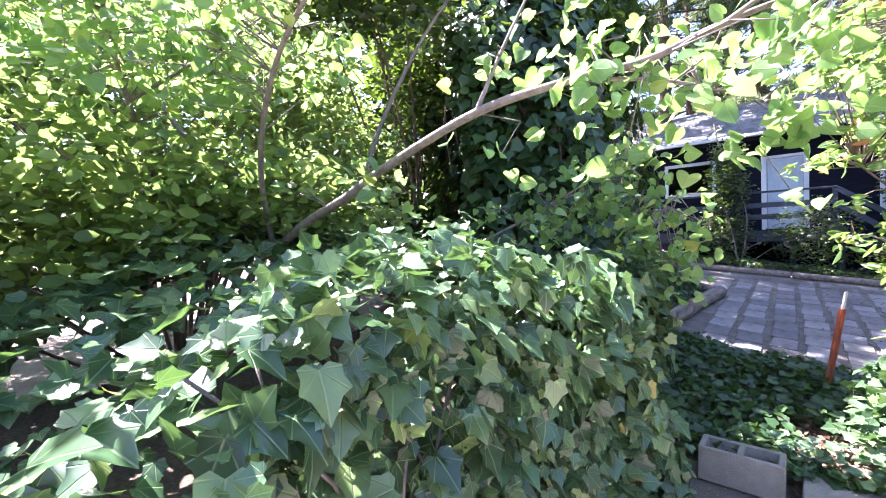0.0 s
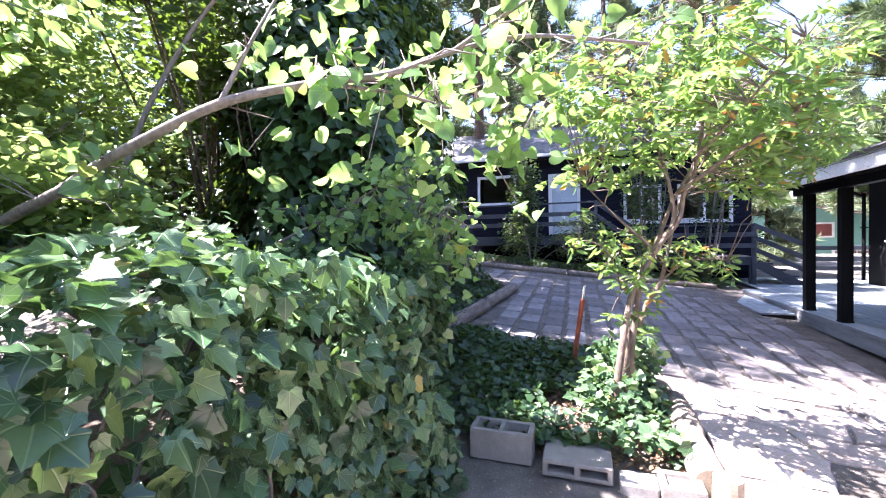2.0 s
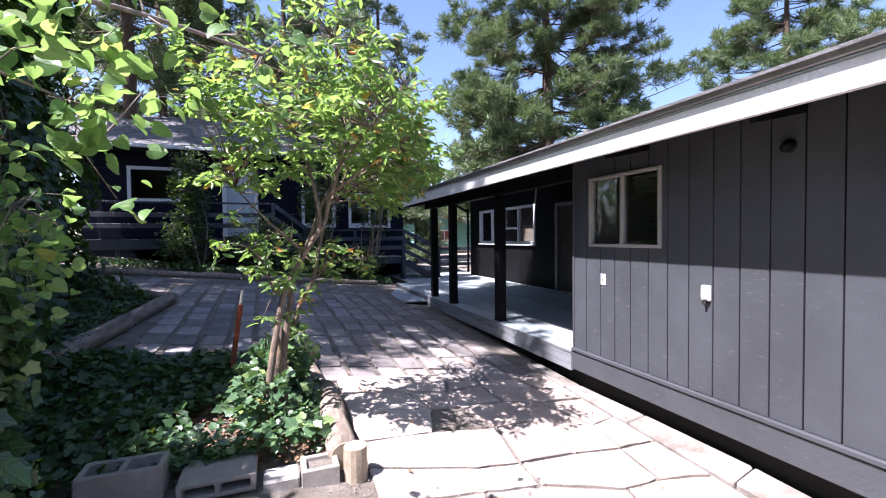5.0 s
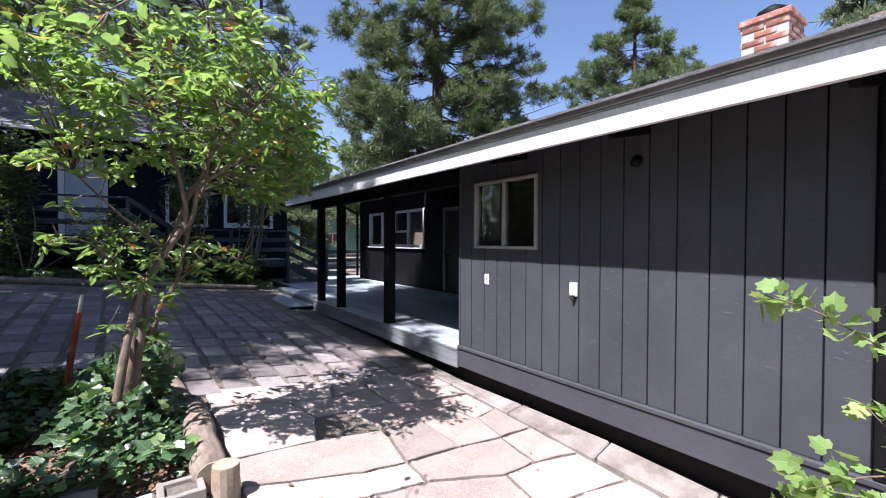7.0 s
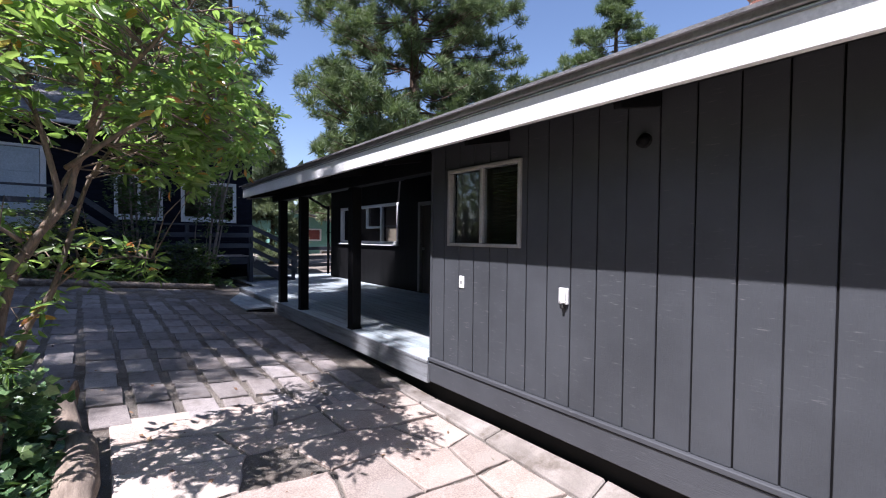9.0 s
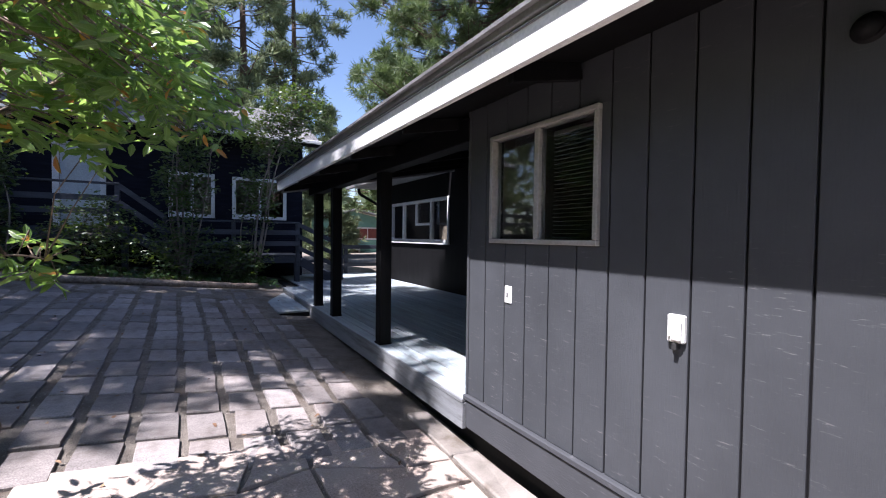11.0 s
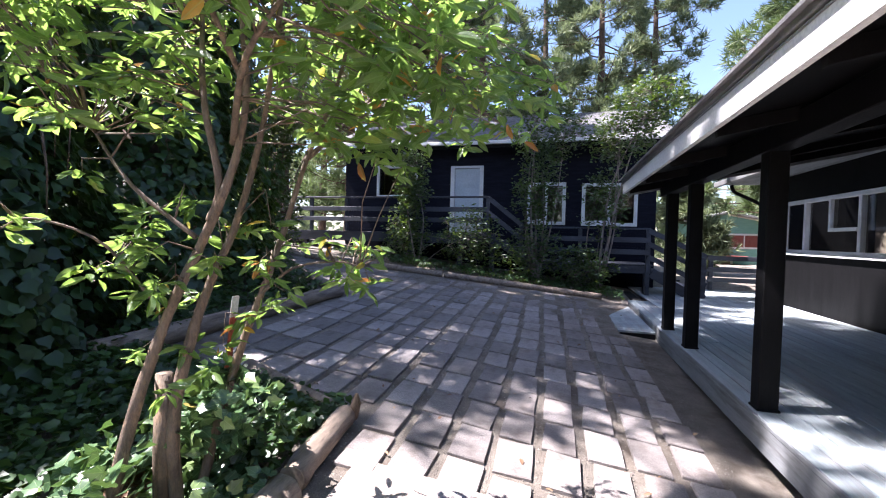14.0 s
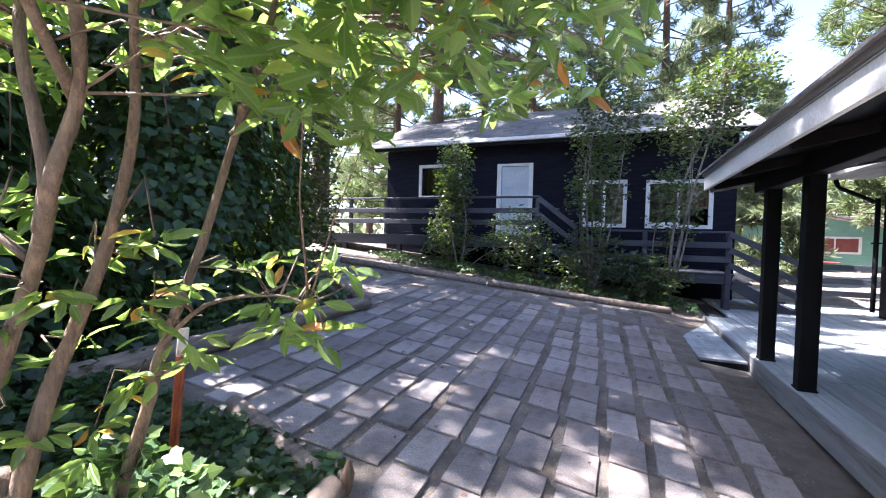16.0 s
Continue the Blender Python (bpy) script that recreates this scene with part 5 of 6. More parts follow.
def build_small_tree():
    """The small evergreen tree with several stems between ivy bed and paving."""
    rng = np.random.default_rng(41)
    t = thing("evergreen_tree", (1.82, 5.9, 0.0), "small many-stemmed tree with glossy oval leaves, a few red", "tree")
    stems = [
        ([(1.75, 5.68, 0.0), (1.79, 5.71, 0.32), (1.84, 5.76, 0.65), (1.92, 5.84, 1.02), (2.09, 5.85, 1.34), (2.22, 5.82, 1.54), (2.26, 5.85, 1.73), (2.33, 5.8, 1.95), (2.36, 5.7, 2.4), (2.3, 5.6, 2.9)], 0.031, 0.009),
        ([(1.9, 5.92, 0.0), (1.9, 5.88, 0.5), (1.95, 5.92, 0.88), (2.0, 5.98, 1.14), (2.1, 6.0, 1.37), (2.21, 6.0, 1.68), (2.34, 5.92, 1.95), (2.52, 5.8, 2.5)], 0.033, 0.008),
        ([(1.9, 5.98, 0.0), (1.94, 6.1, 0.45), (2.03, 6.16, 0.84), (2.14, 6.13, 1.05), (2.22, 6.2, 1.38), (2.31, 6.24, 1.72), (2.48, 6.21, 2.04), (2.65, 6.15, 2.5)], 0.027, 0.007),
        ([(2.13, 5.84, 1.41), (2.19, 5.82, 1.56), (2.13, 5.8, 1.9), (2.02, 5.9, 2.3), (1.9, 6.0, 2.75)], 0.02, 0.007),
        ([(2.22, 5.86, 1.73), (2.5, 5.6, 1.95), (2.8, 5.5, 2.15)], 0.016, 0.006),
        ([(2.3, 6.24, 1.72), (2.6, 6.3, 2.0), (2.85, 6.2, 2.2)], 0.014, 0.005),
        ([(2.05, 5.85, 1.34), (1.82, 5.75, 1.55), (1.6, 5.75, 1.8)], 0.012, 0.005),
        ([(2.31, 5.81, 1.95), (2.5, 5.35, 2.2), (2.7, 5.15, 2.45)], 0.014, 0.005),
        ([(2.13, 6.12, 1.05), (2.3, 6.15, 1.2), (2.5, 6.2, 1.24), (2.62, 6.22, 1.22)], 0.008, 0.004),
        ([(1.84, 5.86, 1.02), (1.75, 5.7, 1.3), (1.6, 5.55, 1.4), (1.5, 5.5, 1.36)], 0.008, 0.003),
    ]
    anchors = []
    for k, (pts, r0, r1) in enumerate(stems):
        line = smooth_line(pts, 5)
        anchors += [p for p in line if p.z > 0.95]
        crown_object("stem" if k < 3 else "branch", limbs_mesh("stem", [(line, r0, r1, 9)], M_SMOOTHBARK, 0.18, k), t)
    # sawn-off stump of a stem
    vs, fs = tube_data([(1.84, 5.88, 0.0), (1.85, 5.87, 0.4), (1.86, 5.87, 0.74)], [0.038, 0.036, 0.034], 10, 0.15, random.Random(2))
    crown_object("stem_stub", mesh_of("stem_stub", vs, fs, M_SMOOTHBARK, True), t, "sawn-off stem with a pale cut")
    blobs = [((2.3, 5.6, 2.8), (0.5, 0.5, 0.42), 56), ((2.65, 5.7, 2.4), (0.5, 0.55, 0.42), 62), ((1.9, 5.9, 2.5), (0.5, 0.5, 0.45), 56),
             ((2.75, 6.05, 2.05), (0.42, 0.45, 0.32), 36), ((2.55, 5.25, 2.35), (0.48, 0.35, 0.4), 40), ((1.62, 5.75, 2.0), (0.38, 0.4, 0.33), 32),
             ((2.3, 5.75, 2.1), (0.6, 0.55, 0.26), 34), ((2.98, 5.6, 2.1), (0.25, 0.35, 0.25), 26), ((2.0, 5.45, 2.15), (0.4, 0.35, 0.35), 28),
             ((3.15, 6.6, 2.08), (0.36, 0.4, 0.26), 34), ((2.95, 6.3, 2.5), (0.4, 0.45, 0.35), 40), ((1.6, 5.5, 2.5), (0.4, 0.4, 0.4), 30),
             ((3.05, 6.15, 2.1), (0.3, 0.35, 0.26), 28), ((2.75, 6.1, 1.8), (0.3, 0.3, 0.16), 20), ((2.55, 6.5, 2.2), (0.45, 0.35, 0.35), 30)]
    tips = np.vstack([in_blob(rng, n, c, r, 0.35) for c, r, n in blobs])
    low = np.array([(2.62, 6.22, 1.22), (2.58, 6.18, 1.17), (2.66, 6.24, 1.14), (2.5, 6.2, 1.22), (1.5, 5.5, 1.36), (1.56, 5.52, 1.4), (1.95, 6.05, 0.6), (2.05, 6.0, 0.85), (2.0, 5.75, 0.72), (2.3, 6.1, 1.1), (2.1, 6.25, 1.0), (1.55, 5.75, 1.6), (2.3, 6.0, 1.4), (2.08, 6.08, 0.95), (2.16, 6.1, 0.98), (1.7, 5.68, 1.2), (1.95, 5.8, 1.15),
                    (1.76, 5.86, 1.44), (1.7, 5.84, 1.32), (1.88, 5.9, 1.46), (2.05, 5.94, 1.22), (1.86, 5.88, 1.03), (1.76, 5.84, 0.84), (2.29, 6.01, 1.18), (1.95, 5.9, 0.85), (1.97, 5.93, 1.51), (2.25, 6.0, 1.22), (2.5, 6.47, 1.31), (2.34, 6.42, 1.34), (2.42, 6.44, 1.23), (2.55, 6.48, 1.29), (2.18, 6.38, 1.3), (1.99, 6.32, 1.22)])
    tips = np.vstack([tips, low, in_blob(rng, 14, (1.95, 5.95, 1.2), (0.32, 0.3, 0.3), 0.6), in_blob(rng, 34, (1.8, 5.85, 0.28), (0.32, 0.4, 0.2), 0.5), in_blob(rng, 14, (1.95, 6.35, 0.38), (0.22, 0.22, 0.2), 0.4), in_blob(rng, 16, (1.96, 6.08, 0.48), (0.18, 0.18, 0.26), 0.3), in_blob(rng, 14, (1.78, 6.2, 0.38), (0.2, 0.2, 0.22), 0.3)])
    crown_object("twig_tangle", limbs_mesh("twig_tangle", twigs_to(tips[tips[:, 2] > 0.8], anchors, rng, 0.0045), M_SMOOTHBARK), t)["kind"] = "stuff"
    high = tips[tips[:, 2] > 0.7]
    P, d, up, S = rosettes(rng, high, 9, 0.098, 0.8, 0.62, None, 0.18)
    crown_object("crown", leaves("crown", P, d, up, S, OVAL, M_ARBUTUS, 0.35, 0.22), t)
    P, d, up, S = rosettes(rng, tips[tips[:, 2] <= 0.7], 10, 0.075, 0.8, 0.3)
    P += rng.normal(size=P.shape) * 0.03
    crown_object("low_foliage", leaves("low_foliage", P, d, up, S, IVY, M_IVY, 0.2, 0.16), t)


build_small_tree()


def build_heart_tree():
    """The heart-leaved tree whose limbs arch over the hedge."""
    rng = np.random.default_rng(51)
    t = thing("heart_leaf_tree", (-0.9, 4.0, 0.0), "light green heart-leaved tree arching over the ivy hedge", "tree")
    limbs = [
        ([(-1.35, 3.6, 0.0), (-1.2, 3.5, 0.9), (-0.98, 3.46, 1.36), (-0.67, 3.45, 1.53), (-0.31, 3.47, 1.65), (0.01, 3.48, 1.77), (0.45, 3.51, 1.9), (0.77, 3.61, 1.96), (0.99, 3.7, 1.99), (1.19, 3.79, 2.07), (1.44, 3.93, 2.14), (1.84, 4.18, 2.15)], 0.034, 0.006),
        ([(-0.98, 3.46, 1.36), (-0.6, 3.2, 1.8), (-0.2, 3.1, 2.2), (0.3, 3.15, 2.5), (0.8, 3.3, 2.6)], 0.018, 0.005),
        ([(-1.1, 4.3, 0.9), (-0.6, 4.8, 1.35), (-0.11, 4.98, 1.61), (0.15, 5.0, 1.74), (0.42, 5.07, 1.92), (0.6, 5.0, 2.0)], 0.014, 0.004),
        ([(0.01, 5.0, 1.68), (0.3, 4.98, 1.74), (0.55, 4.92, 1.68), (0.75, 4.88, 1.6)], 0.008, 0.003),
        ([(0.45, 3.51, 1.9), (0.52, 3.6, 2.15), (0.6, 3.7, 2.4)], 0.01, 0.004),
        ([(0.77, 3.61, 1.96), (1.0, 3.8, 1.95), (1.2, 4.0, 1.9), (1.35, 4.2, 1.85)], 0.009, 0.003),
        ([(1.19, 3.79, 2.07), (1.45, 3.8, 2.2), (1.75, 3.8, 2.3)], 0.009, 0.003),
        ([(-1.1, 4.1, 0.9), (-1.6, 3.4, 1.9), (-1.9, 3.0, 2.7), (-1.8, 3.0, 3.2)], 0.03, 0.008),
        ([(-1.3, 3.55, 0.6), (-1.4, 3.1, 1.5), (-1.1, 2.8, 2.15), (-0.6, 2.6, 2.5), (-0.1, 2.5, 2.6)], 0.022, 0.005),
        ([(-1.4, 3.1, 1.5), (-1.2, 2.4, 2.0), (-0.8, 1.8, 2.3), (-0.3, 1.4, 2.4)], 0.016, 0.005),
        ([(-1.1, 2.8, 2.15), (-0.8, 3.1, 2.4), (-0.3, 3.3, 2.6)], 0.012, 0.004),
        ([(-1.4, 3.1, 1.5), (-1.2, 3.5, 1.7), (-1.0, 4.0, 1.85)], 0.012, 0.004),
        ([(-1.1, 4.1, 0.9), (-1.3, 4.4, 2.0), (-0.9, 4.6, 2.9), (-0.4, 4.8, 3.5)], 0.03, 0.008),
    ]
    anchors = []
    for k, (pts, r0, r1) in enumerate(limbs):
        line = smooth_line(pts, 6)
        anchors += line[len(line) // 3:]
        crown_object("trunk" if k == 0 else "limb", limbs_mesh("limb", [(line, r0, r1, 9)], M_GREYBARK, 0.12, k), t)
    A = np.array([tuple(a) for a in anchors])
    # sprays hang along the limbs
    tips = A[rng.integers(0, len(A), 195)] + rng.normal(size=(195, 3)) * np.array([0.16, 0.16, 0.1]) - np.array([0, 0, 0.05])
    arch = (tips[:, 0] < 0.75) & (tips[:, 0] > -0.9) & (tips[:, 1] < 3.75) & (tips[:, 2] < 2.08)
    tips = tips[~arch | (rng.random(195) < 0.12)]
    low = np.array([(0.4, 4.9, 1.62), (0.55, 4.9, 1.6), (0.68, 4.88, 1.6), (0.8, 4.88, 1.55), (0.88, 4.86, 1.45), (0.85, 4.86, 1.33), (0.72, 4.86, 1.32), (0.62, 4.9, 1.45), (0.3, 4.95, 1.66), (0.5, 5.0, 1.9), (0.6, 4.98, 1.96), (0.2, 4.9, 1.5), (0.0, 4.7, 1.55), (-0.2, 4.6, 1.6)])
    tips = np.vstack([tips, low + rng.normal(size=low.shape) * 0.04, low + rng.normal(size=low.shape) * 0.07, low + rng.normal(size=low.shape) * 0.1])
    over = np.vstack([in_blob(rng, 215, (-0.75, 2.75, 2.45), (0.75, 1.0, 0.4), 0.2), in_blob(rng, 60, (-1.2, 3.4, 1.75), (0.5, 0.9, 0.3), 0.2), in_blob(rng, 60, (-0.5, 1.6, 2.3), (0.7, 0.8, 0.35), 0.2)])
    tips = np.vstack([tips, over])
    keep = [i for i, p in enumerate(tips) if (p[0] - 1.5) ** 2 + (p[1] - 2.35) ** 2 > 0.55 or p[2] > 2.3]
    tips = tips[keep]
    crown_object("twig_tangle", limbs_mesh("twig_tangle", twigs_to(tips, anchors, rng, 0.004), M_GREYBARK), t)["kind"] = "stuff"
    P, d, up, S = rosettes(rng, tips, 6, 0.068, 0.9, 0.8)
    P += rng.normal(size=P.shape) * 0.05
    crown_object("crown", leaves("crown", P, d, up, S, HEART, M_REDBUD, 0.34, 0.24), t)


build_heart_tree()


def leafy_bush(name, label, base, blobs, per, size, outline, material, seed, limbs_n=14, bark=None, height=None, category="bush"):
    """A bush or broad tree: limbs from one foot into several leaf masses."""
    rng = np.random.default_rng(seed)
    t = thing(name, base, label, category)
    tips, limbs, anchors = [], [], []
    for c, r, n in blobs:
        tips.append(in_blob(rng, n, c, r, 0.3))
        for k in range(max(2, limbs_n // len(blobs))):
            e = in_blob(rng, 1, c, np.array(r) * 0.75, 0.4)[0]
            b = Vector(base)
            m1 = b.lerp(Vector(e), 0.4) + Vector(rng.normal(size=3) * 0.12) + Vector((0, 0, 0.12 * (e[2] - b.z)))
            line = smooth_line([b, m1, Vector(e)], 5)
            anchors += line[4:]
            th = 0.012 + 0.012 * (e[2] - b.z) / 2
            limbs.append((line, th, 0.004, 6))
    tips = np.vstack(tips)
    crown_object("stem_tangle", limbs_mesh("stem_tangle", limbs, bark or M_GREYBARK), t)["kind"] = "stuff"
    sel = tips[rng.integers(0, len(tips), min(len(tips), 400))]
    crown_object("twig_tangle", limbs_mesh("twig_tangle", twigs_to(sel, anchors, rng, 0.004), bark or M_GREYBARK), t)["kind"] = "stuff"
    P, d, up, S = rosettes(rng, tips, per, size, 0.9, 0.3)
    P += rng.normal(size=P.shape) * size * 0.7
    crown_object("crown", leaves("crown", P, d, up, S, outline, material, 0.25, 0.2), t)
    return t


# sunlit thicket behind the hedge
leafy_bush("bush", "tall sunlit thicket with small yellow-green leaves", (-2.4, 3.4, 0.2), [((-2.4, 2.4, 1.9), (0.9, 1.2, 0.9), 900), ((-1.25, 2.3, 1.6), (0.7, 1.1, 0.5), 560), ((-1.15, 3.7, 1.7), (0.55, 0.8, 0.35), 300), ((-2.6, 4.6, 2.2), (0.9, 1.1, 1.1), 900), ((-2.6, 3.4, 3.2), (1.0, 1.6, 0.9), 900), ((-3.6, 5.6, 2.6), (1.0, 1.0, 1.6), 700)], 7, 0.085, OVALBROAD, M_BUSH, 61, 44)
leafy_bush("bush", "leafy thicket with small green leaves behind the hedge", (-2.6, 0.6, 0.2), [((-2.4, 0.6, 1.8), (0.9, 1.2, 1.0), 900), ((-1.2, 0.9, 1.6), (0.65, 0.9, 0.5), 340), ((-2.8, -0.6, 2.4), (1.0, 1.2, 1.2), 800), ((-2.9, 1.4, 3.0), (1.0, 1.2, 0.9), 700)], 7, 0.085, OVALBROAD, M_BUSH, 62, 40)
leafy_bush("bush", "tall light green tree in the thicket behind the hedge", (-5.2, 4.0, 0.4), [((-5.2, 3.0, 3.6), (1.6, 1.8, 2.6), 1500), ((-5.0, 6.2, 4.2), (1.6, 1.6, 2.8), 1500), ((-6.2, 0.6, 3.6), (1.6, 1.8, 2.8), 1300)], 6, 0.12, SMALL, M_BUSH, 63, 24)


def ivy_tree(name, label, base, r, h, seed, n, flare=0.3, material=None):
    """A trunk wholly wrapped in hanging ivy."""
    rng = np.random.default_rng(seed)
    t = thing(name, base, label, "tree")
    b = Vector(base)
    line = smooth_line([b, b + Vector((0.1, 0.05, h * 0.4)), b + Vector((-0.05, 0.1, h * 0.8)), b + Vector((0.05, 0, h + 0.8))], 6)
    crown_object("trunk", limbs_mesh("trunk", [(line, r * 0.25, 0.08, 12)], M_BARK, 0.2, seed), t)
    a = rng.uniform(0, 2 * math.pi, n)
    z = rng.random(n) ** 0.9 * h
    lump = np.array([noise.noise((math.cos(q) * 1.6 + seed, math.sin(q) * 1.6, k * 0.7)) for q, k in zip(a, z)])
    taper = np.where(z < h * 0.75, 1.0, np.sqrt(np.clip(1 - ((z - h * 0.75) / (h * 0.25)) ** 2, 0.02, 1)))
    rad = r * taper * (0.85 + 0.5 * lump) * (1 + flare * np.exp(-z)) - rng.random(n) ** 1.6 * 0.35
    P = np.c_[b.x + rad * np.cos(a), b.y + rad * np.sin(a), b.z + z]
    N = np.c_[np.cos(a), np.sin(a), 0.3 * np.ones(n)]
    tip, up = ivy_turns(rng, unit(N), 0.7)
    # unless given, the leaf is the ivy copy with shade in its colour
    crown_object("ivy", leaves("ivy", P, tip, up, rng.uniform(0.065, 0.13, n), IVYFAR, material or M_IVYSHADED, 0.2, 0.15), t)
    # dead brown hanging strands
    limbs = []
    for k in range(24):
        q = rng.uniform(0, 6.28)
        rr = r * 0.85
        z1 = rng.uniform(1.0, h * 0.8)
        limbs.append(([Vector((b.x + rr * math.cos(q), b.y + rr * math.sin(q), b.z + z1)), Vector((b.x + rr * 1.05 * math.cos(q), b.y + rr * 1.05 * math.sin(q), b.z + z1 - 0.4)), Vector((b.x + rr * math.cos(q + 0.05), b.y + rr * math.sin(q + 0.05), b.z + z1 - 0.9))], 0.012, 0.004, 5))
    crown_object("strand_tangle", limbs_mesh("strand_tangle", limbs, M_BARK), t)["kind"] = "stuff"


ivy_tree("ivy_covered_tree", "tall tree trunk wrapped in thick dark hanging ivy", (-2.0, 8.9, 0.3), 1.7, 5.6, 71, 19000)
ivy_tree("ivy_covered_tree", "broad trunk wrapped in dark hanging ivy behind the hedge", (-1.1, 6.3, 0.1), 1.2, 4.1, 72, 15000)
ivy_tree("ivy_covered_tree", "tall trunk wrapped in dark ivy beside the far house", (-4.0, 11.6, 0.5), 1.5, 5.6, 73, 11000)


def pine(name, label, base, h, r, seed, start=0.25, limbs_n=70, tufts=22, material=None, size=0.34, lean=(0, 0), trunk=0.28, per=13, wide=0.07):
    """A pine: tapered trunk, drooping limbs in whorls, tufts of needles towards their ends."""
    rng = np.random.default_rng(seed)
    t = thing(name, base, label, "tree")
    b = Vector(base)
    top = b + Vector((lean[0], lean[1], h))
    line = smooth_line([b, b.lerp(top, 0.35) + Vector((0.1, 0, 0)), b.lerp(top, 0.7), top], 6)
    crown_object("trunk", limbs_mesh("trunk", [(line, trunk, 0.03, 12)], M_PINEBARK, 0.12, seed), t)
    limbs, tips, axes = [], [], []
    for k in range(limbs_n):
        f = start + (1 - start) * (k + rng.random() * 0.9) / limbs_n
        p = b.lerp(top, f)
        q = rng.uniform(0, 2 * math.pi)
        g = (f - start) / (1 - start)
        L = r * (0.35 + 0.65 * math.sin(math.pi * min(1, 0.25 + 0.8 * g))) * rng.uniform(0.55, 1.15) * (1.05 - 0.75 * g ** 3)
        if L < 0.25:
            L = 0.25
        d = Vector((math.cos(q), math.sin(q), 0))
        e = p + d * L + Vector((0, 0, L * rng.uniform(-0.22, 0.25)))
        m1 = p.lerp(e, 0.5) + Vector((0, 0, -0.08 * L))
        ln = smooth_line([p, m1, e], 4)
        limbs.append((ln, 0.02 + 0.035 * (1 - g) * trunk / 0.28, 0.01, 5))
        n = max(4, int(tufts * L / r))
        side = Vector((-d.y, d.x, 0))
        clumps = []
        for _ in range(max(4, n // 5)):
            u = 0.3 + 0.72 * rng.random() ** 0.7
            clumps.append(p.lerp(e, u) + side * rng.normal() * 0.15 * L * (1.15 - 0.5 * u) + Vector((0, 0, abs(rng.normal()) * 0.07 * L)))
        for c in clumps:
            limbs.append(([p.lerp(e, 0.25 + 0.4 * rng.random()), c], 0.012, 0.006, 4))
            for _ in range(6):
                w = size * 0.36
                tips.append((c.x + rng.normal() * w, c.y + rng.normal() * w, c.z + rng.normal() * w * 0.6))
                axes.append((d.x * 0.5, d.y * 0.5, 0.7))
    crown_object("branchwork", limbs_mesh("branchwork", limbs, M_PINEBARK, 0.1, seed), t)["kind"] = "stuff"
    tips, axes = np.array(tips), np.array(axes)
    C = np.repeat(tips, per, axis=0)
    n = len(C)
    d = unit(rng.normal(size=(n, 3)) + np.repeat(axes, per, axis=0) * 0.9)
    up = rng.normal(size=(n, 3))
    crown_object("needles", leaves("needles", C, d, up, size * rng.uniform(0.6, 1.2, n), [(0, 0), (wide, 0.4), (0, 1.0), (-wide, 0.4)], material or M_PINE, 0.1, 0.1), t)


